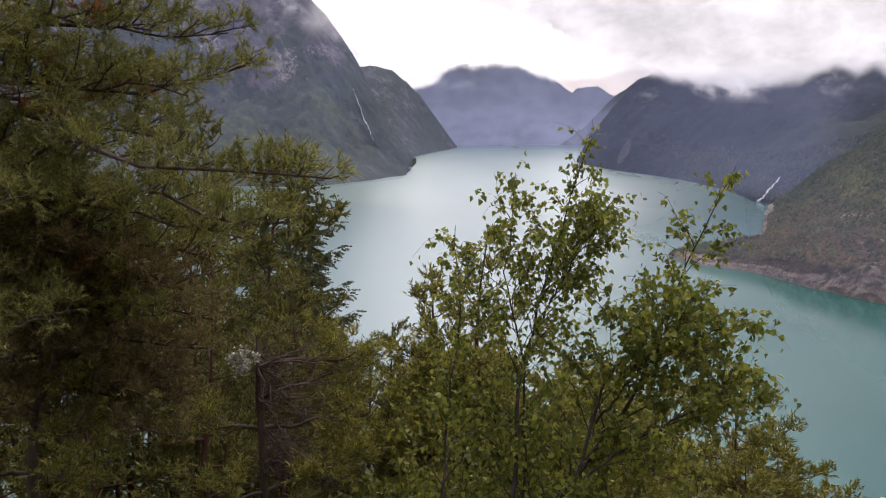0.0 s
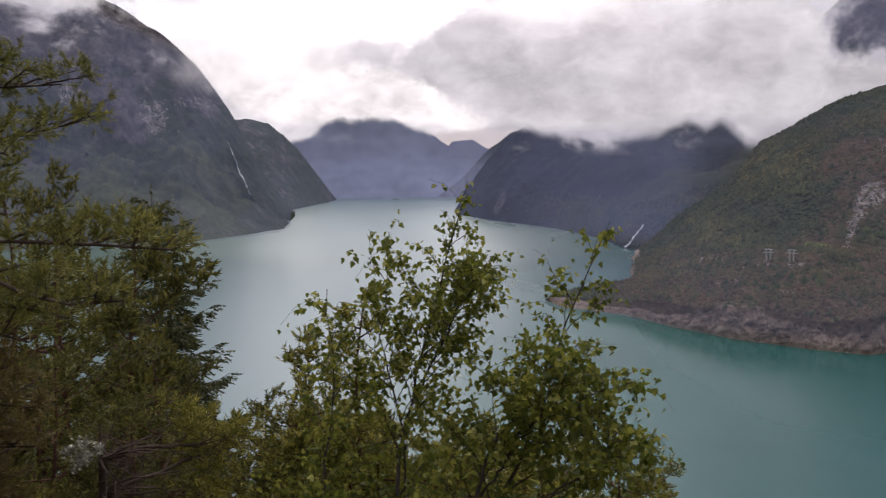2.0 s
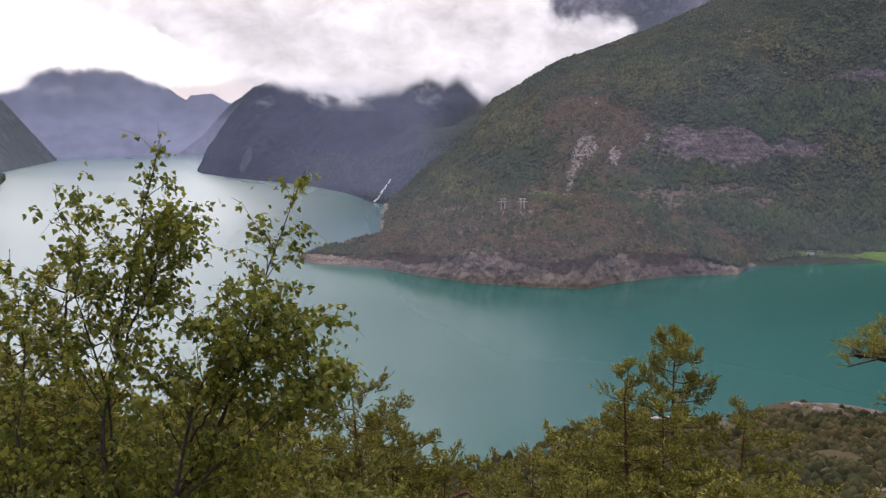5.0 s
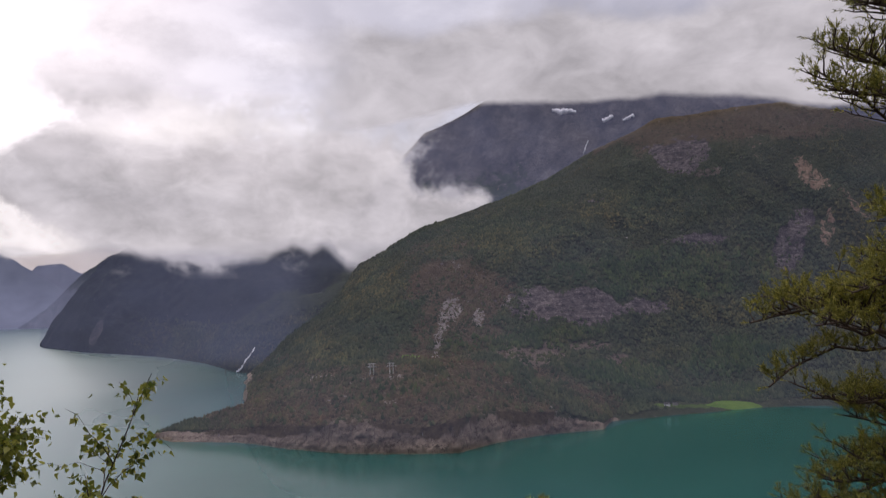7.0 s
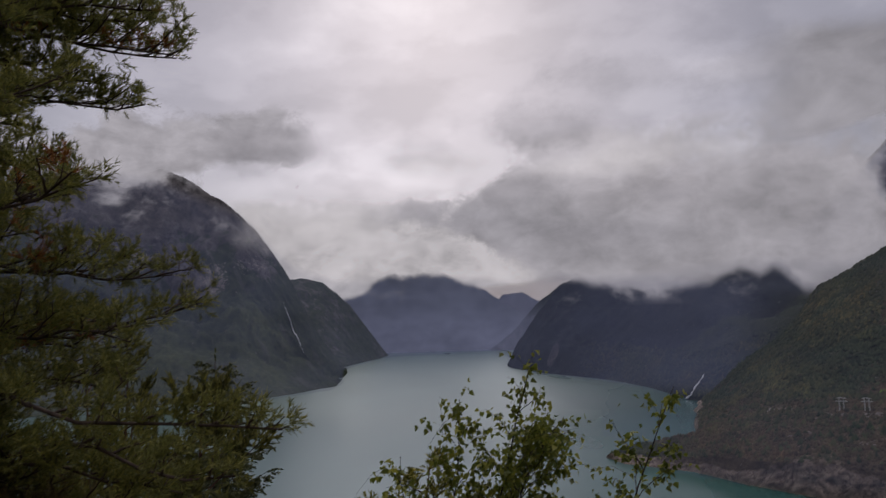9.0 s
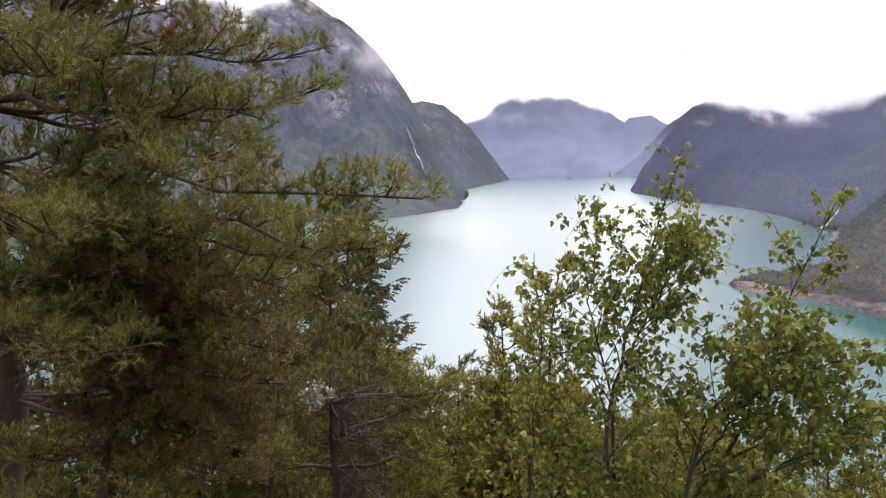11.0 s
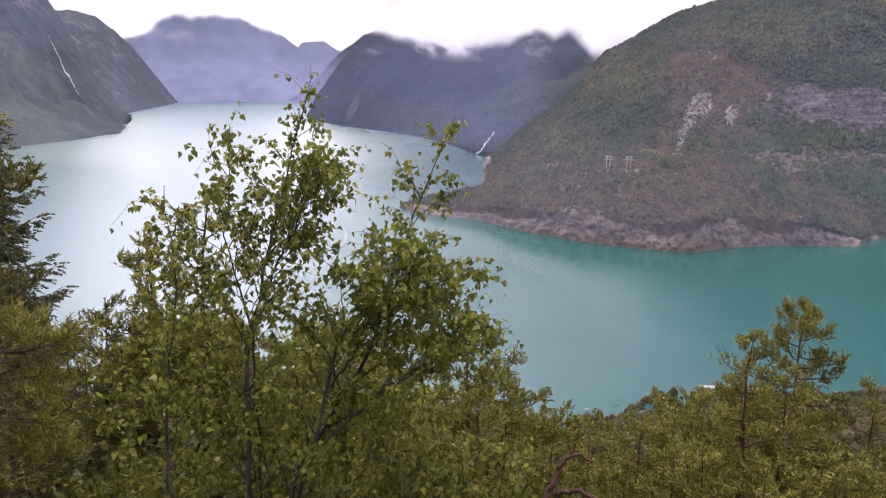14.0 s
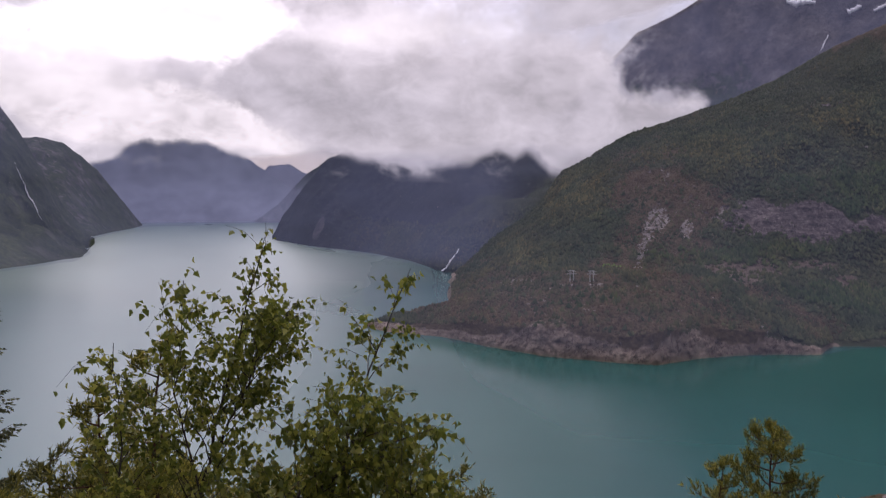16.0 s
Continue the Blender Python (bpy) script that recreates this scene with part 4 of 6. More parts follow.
cloud("cloud_bank", (-2, 48), 1900, 0.8, 15, bank_density(0.0), 0.96, CLOUD, "low grey-white cloud bank clinging to the mountain", 110, 44, bank_lit)
cloud("cloud_bank", (-2, 48), 1830, 0.8, 15, bank_density(0.35), 0.80, CLOUD, "low grey-white cloud bank clinging to the mountain", 110, 44, bank_lit)
cloud("cloud_bank", (11, 40), 1865, 0.8, 10, lambda b, e: -0.5 + 2.4 * side(e, np.interp(b, BANK, BANK_LOW) - 1.3, np.interp(b, BANK, BANK_LOW) + 0.9) - 2.2 * side(e, np.interp(b, BANK, BANK_LOW) + 2.6, np.interp(b, BANK, BANK_LOW) + 5.0) - 1.5 * side(b, 33, 38), 0.7, HILL_MIST, "pale fringe of cloud along the mountain crest", 90, 44, lambda b, e: 0.62 + 0 * b)
EDGE = ((3, 6, 7.3, 9.7, 11.4, 13, 16), (38.5, 36.4, 35.6, 36.4, 37.8, 39.6, 43))
cloud("cloud_bank", (26, 44), 1880, 3.0, 17, lambda b, e: 0.95 - 2.0 * side(b, np.interp(e, *EDGE) - 1.6, np.interp(e, *EDGE) + 2.4) - 1.2 * side(-b, -32, -28), 0.7, HILL_MIST, "cloud drifting off the cliff edge of the grey mountain", 70, 50, lambda b, e: 0.66 + 0 * b)
FAR_CLOUD = ((-6, -3, -1.4, 0, 1.2, 3.5, 5.5, 6.5, 8, 9.5, 12), (0.8, 1.2, 1.6, 2.9, 3.3, 3.4, 3.2, 2.6, 2.0, 2.3, 2.4))
cloud("cloud_bank", (-12, 18), 4500, -0.5, 10, lambda b, e: -0.55 + 2.9 * side(e, np.interp(b, *FAR_CLOUD) - 0.2, np.interp(b, *FAR_CLOUD) + 1.5) - 2.0 * side(e, 5.5, 9.0) - 1.4 * side(b, 11, 15), 0.97, WHITE_CLOUD, "white cloud wrapping the far summit", 70, 40, lambda b, e: 0.8 + 0 * b)
SUMMIT = ((-30, -24, -20, -17.5, -15.5, -13, -9), (10.8, 10.4, 10.2, 10.0, 11.0, 11.6, 12.0))
cloud("cloud_bank", (-34, -4), 2500, 7.0, 17, lambda b, e: -0.45 + 2.3 * side(e, np.interp(b, *SUMMIT) - 0.5, np.interp(b, *SUMMIT) + 1.3) - 1.9 * side(e, 13.0, 16), 0.95, CLOUD, "wisps of cloud round the summit", 80, 36, lambda b, e: 0.72 + 0 * b)
HILL_TOPS = ((32, 38, 41, 44, 48, 53, 55, 58, 62, 66, 70, 80), (11.2, 12.2, 12.8, 12.8, 12.7, 12.6, 12.8, 12.4, 11.7, 10.9, 10.4, 9.4))
cloud("cloud_bank", (28, 92), 1640, 9.0, 22, lambda b, e: -0.55 + 2.6 * side(e, np.interp(b, *HILL_TOPS), np.interp(b, *HILL_TOPS) + 1.9) - 1.8 * side(e, 16.5, 21), 0.97, HILL_MIST, "flat grey cloud lying on the hilltops", 90, 40)
LUMPS = ((3.2, 8.7, 2.4, 1.2), (2.4, 13.2, 3.0, 1.3), (9.8, 9.6, 3.0, 1.1), (22.7, 9.1, 1.6, 0.5), (-7, 13.5, 5, 1.6), (26, 17.5, 9, 1.6), (13.5, 15.2, 5, 1.3))


def lump_density(b, e):
    most = np.full_like(b, -1.0)
    for x, y, w, h in LUMPS:
        most = np.maximum(most, 1.05 - 0.75 * np.sqrt(((b - x) / w) ** 2 + ((e - y) / h) ** 2))
    return most


# bright patches of a glowing sheet hung before the clouds, painted as gaps
BREAKS = ((7.3, 12.4, 4.0, 1.1), (-3.5, 7.2, 4.5, 1.8), (16, 11.6, 4.5, 0.8), (2.0, 5.6, 4.5, 0.9), (25, 12.2, 5, 1.3))
cloud("cloud_bank", (-14, 36), 1775, 2.0, 16, lambda b, e: np.max([1.0 - 0.75 * np.sqrt(((b - x) / w) ** 2 + ((e - y) / h) ** 2) for x, y, w, h in BREAKS], axis=0), 0.62, WHITE_CLOUD, "glowing sheet put in as a bright break in the cloud cover above the fjord", 80, 36, lambda b, e: 0.95 + 0 * b)


# light painted on each lump: its top glows brighter than its base
def lump_lit(b, e):
    return sum(np.exp(-((b - x) / w) ** 2 - ((e - y) / h) ** 2) * (0.5 + 0.45 * (e - y) / h) for x, y, w, h in LUMPS) + 0.3


cloud("cloud_bank", (-14, 42), 1790, 5.0, 22, lump_density, 0.46, GREY_CLOUD, "grey cumulus drifting above the fjord", 110, 50, lump_lit)


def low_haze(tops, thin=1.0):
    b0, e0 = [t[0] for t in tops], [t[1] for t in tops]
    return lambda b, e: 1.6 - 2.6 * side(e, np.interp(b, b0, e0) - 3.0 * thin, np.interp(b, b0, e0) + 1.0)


def SHORE_EL(b):
    return np.interp(b, (-80, -10, -3, -2.4, 0.8, 9.5, 9.9, 12.6, 17.7, 20.5, 23), (7.0, 5.5, 4.7, 3.25, 2.45, 2.25, 3.5, 4.1, 4.8, 5.4, 6.2))


def HEAD_EL(b):
    return np.interp(b, (11, 16.7, 17.2, 20, 26, 31, 38, 42, 50, 53, 60, 64, 100), (6.5, 6.7, 10.1, 10.9, 11.7, 12.3, 12.5, 11.9, 10.9, 10.1, 9.2, 8.9, 8.0))


FJORD_TOP = ((-80, 14), (-16, 12), (-10, 9.5), (-6, 5.5), (-3, 4.6), (4, 4.6), (8, 4.6), (11, 4.0), (14, 4.6), (17, 4.0), (25, 4.0), (28, 5.5), (30, 4.2), (34, 4.0))
# glowing sheets hung before the slopes to imitate the haze of distance
cloud("haze", (-14, 24), 4780, -3.4, 9, lambda b, e: 1.6 - 2.0 * side(e, 5.0, 8.5), 0.52, FAR_HAZE, "glowing sheet put in as blue haze before the far mountain", 60, 60)
cloud("haze", (-14, 24), 4560, -3.4, 7, lambda b, e: 1.3 - 1.6 * side(e, -2.0, 3.5), 0.45, FAR_HAZE, "glowing sheet put in as blue haze before the far mountain", 60, 60)
cloud("haze", (27, 98), 1860, 1.0, 21, low_haze(((27, 4), (32, 6.5), (35, 9.3), (37, 11.6), (39.4, 12.6), (41.6, 13.6), (44, 16.5), (46, 18), (98, 18)), 0.3), 0.30, HAZE, "glowing sheet put in as haze before the grey mountain", 80, 50)
cloud("haze", (-80, 34), 1640, -6.2, 15, lambda b, e: low_haze(FJORD_TOP)(b, e) - 4.0 * side(-e, SHORE_EL(b) - 0.1, SHORE_EL(b) + 0.3) - 1.6 * side(b, 20, 33), 0.25, HAZE, "glowing sheet put in as blue haze over the lake", 140, 90)
cloud("haze", (11, 100), 780, -12.9, 15, lambda b, e: -4.0 * side(-e, HEAD_EL(b) - 0.1, HEAD_EL(b) + 0.25) + low_haze(((11, 3.6), (28, 5), (34, 4.5), (40, 7), (46, 9), (52, 12.5), (62, 13.5), (80, 10), (100, 9)))(b, e), 0.125, HAZE, "glowing sheet put in as blue haze over the lake", 120, 90)


# ---- trees ----
def pine_limb(rng, tree, o, start, tip, r0, tufts, needles, fan=0.55, twigs=16, sag=-0.04, size=1.0, rust=0.0, mesh_name="branch", inner=0.3, upright=0.0):
    """One limb of a pine with its forked twigs; the needles are its own part."""
    wood, green, dry = Geo(o), Geo(o), Geo(o)
    start, tip = np.asarray(start, float), np.asarray(tip, float)
    L = np.linalg.norm(tip - start)
    tip = tip - (tip - start) / L * min(0.14, 0.3 * L)
    P = bent(rng, start, tip, 12, sag, 0.035)
    L = np.linalg.norm(tip - start)
    wood.tube(P, np.linspace(r0, 0.004, len(P)), 6)
    ahead = (P[-1] - P[0]) / L
    sidew = np.cross(ahead, (0, 0, 1))
    sidew /= np.linalg.norm(sidew) + 1e-9
    first = int(inner * 11)
    axes = [(P[first:], ahead)]
    for k in range(twigs):
        f = inner + (0.97 - inner) * (k + rng.uniform(0, 1)) / twigs
        x = f * 11
        i = min(int(x), 10)
        p = P[i] + (P[i + 1] - P[i]) * (x - i)
        s = 1 if k % 2 else -1
        reach = fan * (1.05 - 0.6 * (f - inner) / (1 - inner)) * rng.uniform(0.55, 1.2)
        d = ahead * rng.uniform(0.55, 1.0) + sidew * s * rng.uniform(0.4, 0.9) + np.array((0, 0, rng.uniform(0.0, 0.55 - 0.35 * upright)))
        d /= np.linalg.norm(d)
        Q = bent(rng, p, p + d * reach, 6, 0.04, 0.05)
        Q[:, 2] += np.linspace(0, 1, 6) ** 2 * reach * 0.18
        wood.tube(Q, np.linspace(max(0.004, r0 * 0.35), 0.0025, 6), 4)
        axes.append((Q[1:], d))
    spots, ways = [], []
    for Q, d in axes:
        n = len(Q) - 1
        long = np.linalg.norm(np.diff(Q, axis=0), axis=1).sum()
        m = max(2, int(long / (0.046 + 0.010 * upright)))
        for h in range(m):
            y = n * (0.28 + 0.72 * (h + rng.uniform(0, 1)) / m)
            a = min(int(y), n - 1)
            q = Q[a] + (Q[a + 1] - Q[a]) * (y - a)
            e = d * (0.7 - 0.35 * upright) + rng.normal(size=3) * (0.6 - 0.2 * upright) + np.array((0, 0, 0.35 + 0.5 * upright))
            e /= np.linalg.norm(e)
            c = q + e * rng.uniform(0.03, 0.14 - 0.05 * upright) * size
            wood.tube(np.array([q, c]), (0.0030, 0.0018), 3)
            # a rosette of shoots at the end of every sprig
            for w in range(5 - int(1.2 * upright)):
                spots.append(c + rng.normal(size=3) * 0.012 * size)
                ways.append(e * 0.7 + rng.normal(size=3) * 0.6 + np.array((0, 0, 0.2 + 0.3 * upright)))
        spots.append(Q[-1])
        ways.append(d)
    spots, ways = np.array(spots), np.array(ways)
    dead = np.repeat(rng.uniform(size=len(spots) // 45 + 1) < rust, 45)[:len(spots)]
    green.stamp(tufts, rng, spots[~dead], ways[~dead], rng.uniform(0.8, 1.2, len(spots)) * size)
    limb = wood.mesh(mesh_name, PINE_BARK, tree)
    if (~dead).any():
        green.mesh("needles", needles, limb)
    if dead.any():
        dry.stamp(tufts, rng, spots[dead], ways[dead], rng.uniform(0.8, 1.1, len(spots)) * size)
        tagged(dry.mesh("withered_needles", NEEDLES_RUST, limb), "rust-brown withered needles")
    return limb


def near_pine(seed, trunk, radius, arms, label, needles, rust=0.05, twigs=18, fan=0.5, inner=0.3, upright=0.0, size=1.0):
    rng = np.random.default_rng(seed)
    o = np.array(trunk[0], float)
    tree = thing("pine_tree", o, label, "tree", "pines on the bank")
    g = Geo(o)
    T = np.array(trunk, float)
    s = np.linspace(0, len(T) - 1, 26)
    P = np.stack([np.interp(s, np.arange(len(T)), T[:, k]) for k in range(3)], -1)
    P[1:-1] += rng.normal(size=(24, 3)) * radius * 0.25
    g.tube(P, np.linspace(radius * 1.15, radius * 0.35, 26), 12)
    g.mesh("trunk", PINE_BARK, tree, True)
    for tip, lift, *flat in arms:
        z = tip[2] + lift
        k = np.argmin(abs(P[:, 2] - z))
        pine_limb(rng, tree, o, P[k], np.array(tip, float), max(0.012, radius * rng.uniform(0.10, 0.16)) * (flat[1] if len(flat) > 1 else 1.0), TUFTS_NEAR, flat[2] if len(flat) > 2 else needles, fan * (flat[0] if flat else 1.0), twigs, rng.uniform(-0.06, 0.08), size, 0.0 if flat else rust * rng.uniform(0, 1.8), inner=inner, upright=upright)
    return tree


def mid_pine(seed, height, spread, label="bushy green pine on the steep bank", crown=0.68, needles=None, tufts=None, thin=1.0, cone=False):
    """A whole pine at the origin: trunk, whorls of upswept limbs, crown of needle tufts."""
    rng = np.random.default_rng(seed)
    tree = thing("pine_tree", (0, 0, 0), label, "tree", "pines on the bank")
    wood, green = Geo(), Geo()
    P = bent(rng, (0, 0, -0.4), (rng.normal() * 0.25, rng.normal() * 0.25, height), 12, 0, 0.012)
    wood.tube(P, np.linspace(0.014 * height, 0.006, 12), 8)
    n = int((15 + height * 3.2) * (0.5 + 0.5 * thin))
    spots, ways = [P[-1], P[-1] - (0, 0, 0.1)], [(0, 0, 1.0), (0.1, 0, 1.0)]
    for k in range(n):
        f = 1 - crown + crown * (k + rng.uniform(0, 1)) / n
        p = np.array([np.interp(f * 11, np.arange(12), P[:, c]) for c in range(3)])
        t = k * 2.4 + rng.uniform(-0.5, 0.5)
        x = (f - 1 + crown) / crown
        reach = spread * ((1.06 - x) ** 0.85 if cone else (0.45 + 1.6 * x) * (1.02 - x) ** 0.7) * rng.uniform(0.6, 1.25)
        d = np.array((np.cos(t), np.sin(t), rng.uniform(-0.05, 0.28) + 0.45 * x))
        q = p + d / np.linalg.norm(d) * max(reach, 0.15)
        Q = bent(rng, p, q, 6, -0.06, 0.05)
        wood.tube(Q, np.linspace(0.0045 * height * (1.1 - 0.7 * x), 0.004, 6), 5)
        m = max(int(7 * thin), int(reach * 17 * thin))
        for h in range(m):
            g = 0.30 + 0.66 * (h + rng.uniform(0, 1)) / m
            c = np.array([np.interp(g * 5, np.arange(6), Q[:, a]) for a in range(3)])
            e = d * 0.6 + rng.normal(size=3) * 0.8 + np.array((0, 0, 0.5))
            e /= np.linalg.norm(e)
            stick = rng.uniform(0.04, 0.26) * (1.15 - 0.6 * g) * min(1.0, reach + 0.3)
            if thin == 1.0 and h % 7 == 0:
                wood.tube(np.array([c, c + e * stick]), (0.006, 0.003), 3)
            for w in range(4):
                spots.append(c + e * stick * rng.uniform(0.25, 1.05) + rng.normal(size=3) * 0.035)
                ways.append(e + rng.normal(size=3) * 0.4 + np.array((0, 0, 0.7)))
    spots = np.array(spots)
    green.stamp(tufts or TUFTS_MID, rng, spots, ways, rng.uniform(1.0, 1.5, len(spots)))
    wood.mesh("trunk", RED_BARK, tree)
    green.mesh("crown", needles or NEEDLES, tree)
    return tree


def spruce(seed, place, height, spread):
    rng = np.random.default_rng(seed)
    tree = thing("spruce_tree", place, "tall dark spruce with drooping boughs behind the pines", "tree")
    wood, green = Geo(), Geo()
    P = bent(rng, (0, 0, -0.5), (0, 0, height), 14, 0, 0.004)
    wood.tube(P, np.linspace(0.016 * height, 0.01, 14), 8)
    spots, ways = [P[-1]], [(0, 0, 1.0)]
    k, z = 0, height * 0.2
    while z < height - 0.1:
        x = z / height
        reach = spread * (1 - x) ** 0.62 * rng.uniform(0.75, 1.15) + 0.12
        t = k * 2.4 + rng.uniform(-0.3, 0.3)
        d = np.array((np.cos(t), np.sin(t), 0.40 * x - 0.32))
        p = np.array((0, 0, z))
        Q = bent(rng, p, p + d * reach, 7, -0.05, 0.02)
        Q[:, 2] += np.linspace(0, 1, 7) ** 3 * reach * 0.18
        wood.tube(Q, np.linspace(0.02 * (1.1 - x), 0.005, 7), 4)
        s = np.array((-d[1], d[0], 0.0))
        m = max(5, int(reach * 12))
        for h in range(m):
            g = 0.12 + 0.88 * (h + rng.uniform(0, 1)) / m
            c = np.array([np.interp(g * 6, np.arange(7), Q[:, a]) for a in range(3)])
            for sg in (-1, 1):
                l = reach * 0.38 * (1.1 - g) * rng.uniform(0.6, 1.2) + 0.08
                e = d * 0.6 + s * sg * 0.8 + np.array((0, 0, -0.25)) + rng.normal(size=3) * 0.15
                e /= np.linalg.norm(e)
                n = max(1, int(l / 0.15))
                for w in range(n):
                    spots.append(c + e * l * (w + 0.3) / n)
                    ways.append(e + rng.normal(size=3) * 0.2)
        spots.append(Q[-1])
        ways.append(d)
        z += 0.066 + 0.034 * rng.uniform()
        k += 1
    spots = np.array(spots)
    green.stamp(TUFTS_SPRUCE, rng, spots, ways, rng.uniform(0.8, 1.25, len(spots)))
    wood.mesh("trunk", PINE_BARK, tree)
    green.mesh("crown", SPRUCE_NEEDLES, tree)
    return tree


def birch(seed, base, stems, label, leaf=0.044, boughs=15, reach=0.75, material=None, density=1.0):
    """A birch with one or more stems; every stem has its own bark and its own leaves."""
    rng = np.random.default_rng(seed)
    o = np.array(base, float)
    tree = thing("birch_tree", o, label, "tree", "birches on the bank")
    for pts, r0, lowest in stems:
        wood, green = Geo(o), Geo(o)
        T = np.array(pts, float)
        s = np.linspace(0, len(T) - 1, 22)
        P = np.stack([np.interp(s, np.arange(len(T)), T[:, k]) for k in range(3)], -1)
        P[1:-1] += rng.normal(size=(20, 3)) * 0.008
        wood.tube(P, np.linspace(r0, 0.002, 22), 8)
        L = np.linalg.norm(np.diff(P, axis=0), axis=1).sum()
        spots, ways, sizes = [], [], []

        def leaves_on(Q, count):
            for h in range(count):
                g = rng.uniform(0.15, 1.0)
                c = np.array([np.interp(g * (len(Q) - 1), np.arange(len(Q)), Q[:, a]) for a in range(3)])
                e = rng.normal(size=3) * 0.6 + np.array((0, 0, -0.75))
                spots.append(c + rng.normal(size=3) * 0.012)
                ways.append(e)
                sizes.append(leaf * rng.uniform(0.65, 1.15))

        for k in range(boughs):
            f = lowest + (0.97 - lowest) * (k + rng.uniform(0, 1)) / boughs
            p = np.array([np.interp(f * 21, np.arange(22), P[:, a]) for a in range(3)])
            x = (f - lowest) / (1 - lowest)
            r = reach * (1.03 - x) ** 0.5 * (0.55 + 0.45 * min(1, x * 4)) * rng.uniform(0.6, 1.2)
            t = k * 2.4 + rng.uniform(-0.6, 0.6)
            stem_way = P[min(21, int(f * 21) + 1)] - P[int(f * 21)]
            stem_way /= np.linalg.norm(stem_way) + 1e-9
            d = np.array((np.cos(t), np.sin(t), 0)) * 0.75 + stem_way * rng.uniform(0.6, 1.0)
            d /= np.linalg.norm(d)
            Q = bent(rng, p, p + d * r, 8, 0.06, 0.03)
            wood.tube(Q, np.linspace(max(0.003, r0 * 0.32 * (1.1 - x)), 0.0015, 8), 4)
            leaves_on(Q[3:], int(7 * density))
            m = max(2, int(r / 0.075 * density))
            for h in range(m):
                g = 0.25 + 0.75 * (h + rng.uniform(0, 1)) / m
                c = np.array([np.interp(g * 7, np.arange(8), Q[:, a]) for a in range(3)])
                e = d * 0.7 + rng.normal(size=3) * 0.55 + np.array((0, 0, 0.05))
                e /= np.linalg.norm(e)
                l = rng.uniform(0.08, 0.34) * (1.1 - 0.4 * g)
                W = bent(rng, c, c + e * l, 3, 0.08, 0.03)
                W[:, 2] -= np.linspace(0, 1, 3) ** 2 * l * 0.25
                if density > 1.5 or h % 2 == 0:
                    wood.tube(W, np.linspace(0.0016, 0.0008, 3), 3)
                leaves_on(W, int(rng.integers(5, 9)))
        leaves_on(P[-6:], 46)
        green.stamp(LEAVES, rng, spots, ways, sizes)
        stem = wood.mesh("stem", BIRCH_BARK, tree, True)
        green.mesh("leaves", material or BIRCH_LEAF, stem)
    return tree


# the multi-stemmed birch in the middle
birch(3, (0.32, 4.42, 175.7), [
    ([(0.30, 4.42, 175.7), (0.25, 4.45, 176.6), (-0.03, 4.60, 177.66), (0.00, 4.86, 177.96), (0.06, 5.01, 178.33), (0.10, 5.22, 178.70), (0.06, 5.43, 179.22)], 0.015, 0.22),
    ([(0.32, 4.42, 175.7), (0.38, 4.45, 176.8), (0.43, 4.59, 177.67), (0.47, 4.95, 178.23), (0.57, 5.10, 178.54), (0.64, 5.12, 178.85), (0.75, 5.14, 179.26), (0.92, 5.11, 179.87)], 0.020, 0.25),
    ([(0.36, 4.40, 175.7), (0.44, 4.38, 176.8), (0.68, 4.38, 177.75), (0.91, 4.48, 178.02), (1.15, 4.56, 178.35), (1.29, 4.63, 178.68), (1.45, 4.69, 179.09), (1.70, 4.68, 179.69)], 0.021, 0.22),
    ([(0.36, 4.38, 175.7), (0.48, 4.35, 176.9), (0.75, 4.31, 177.86), (0.90, 4.50, 178.34), (1.03, 4.45, 178.57), (1.45, 4.25, 178.80), (1.62, 4.12, 178.90)], 0.015, 0.25),
    ([(0.68, 4.38, 177.75), (1.10, 4.30, 178.15), (1.48, 4.18, 178.45), (1.50, 4.12, 178.55)], 0.010, 0.15),
    ([(0.34, 4.46, 175.7), (0.48, 4.60, 177.2), (0.52, 5.0, 178.3), (0.40, 5.25, 178.9), (0.46, 5.30, 179.60)], 0.012, 0.3),
    ([(0.57, 5.10, 178.50), (0.80, 5.12, 178.95), (1.00, 5.10, 179.40)], 0.009, 0.25),
    ([(0.90, 4.52, 178.15), (1.12, 4.40, 178.55), (1.36, 4.34, 178.90)], 0.008, 0.2),
], "slender multi-stemmed birch with green leaves on a rocky lookout", boughs=29, reach=0.56, density=1.5)

# low leafy bushes round its foot and further along the edge
def bush(seed, x, y, top, spread, label, material=None):
    rng = np.random.default_rng(seed)
    g = ground_z(x, y)
    stems = []
    for k in range(5):
        a = 2 * math.pi * k / 5 + rng.uniform(-0.4, 0.4)
        q = spread * rng.uniform(0.3, 1.0)
        h = (top - g) * rng.uniform(0.7, 1.0)
        stems.append(([(x, y, g), (x + 0.35 * q * math.cos(a), y + 0.35 * q * math.sin(a), g + 0.5 * h), (x + q * math.cos(a), y + q * math.sin(a), g + h)], 0.010, 0.15))
    b = birch(seed, (x, y, g), stems, label, 0.046, 15, 0.55, material or SHRUB_LEAF, 1.15)
    b.name = "shrub"
    return tagged(b, category="shrub", group="bushes under the lookout")


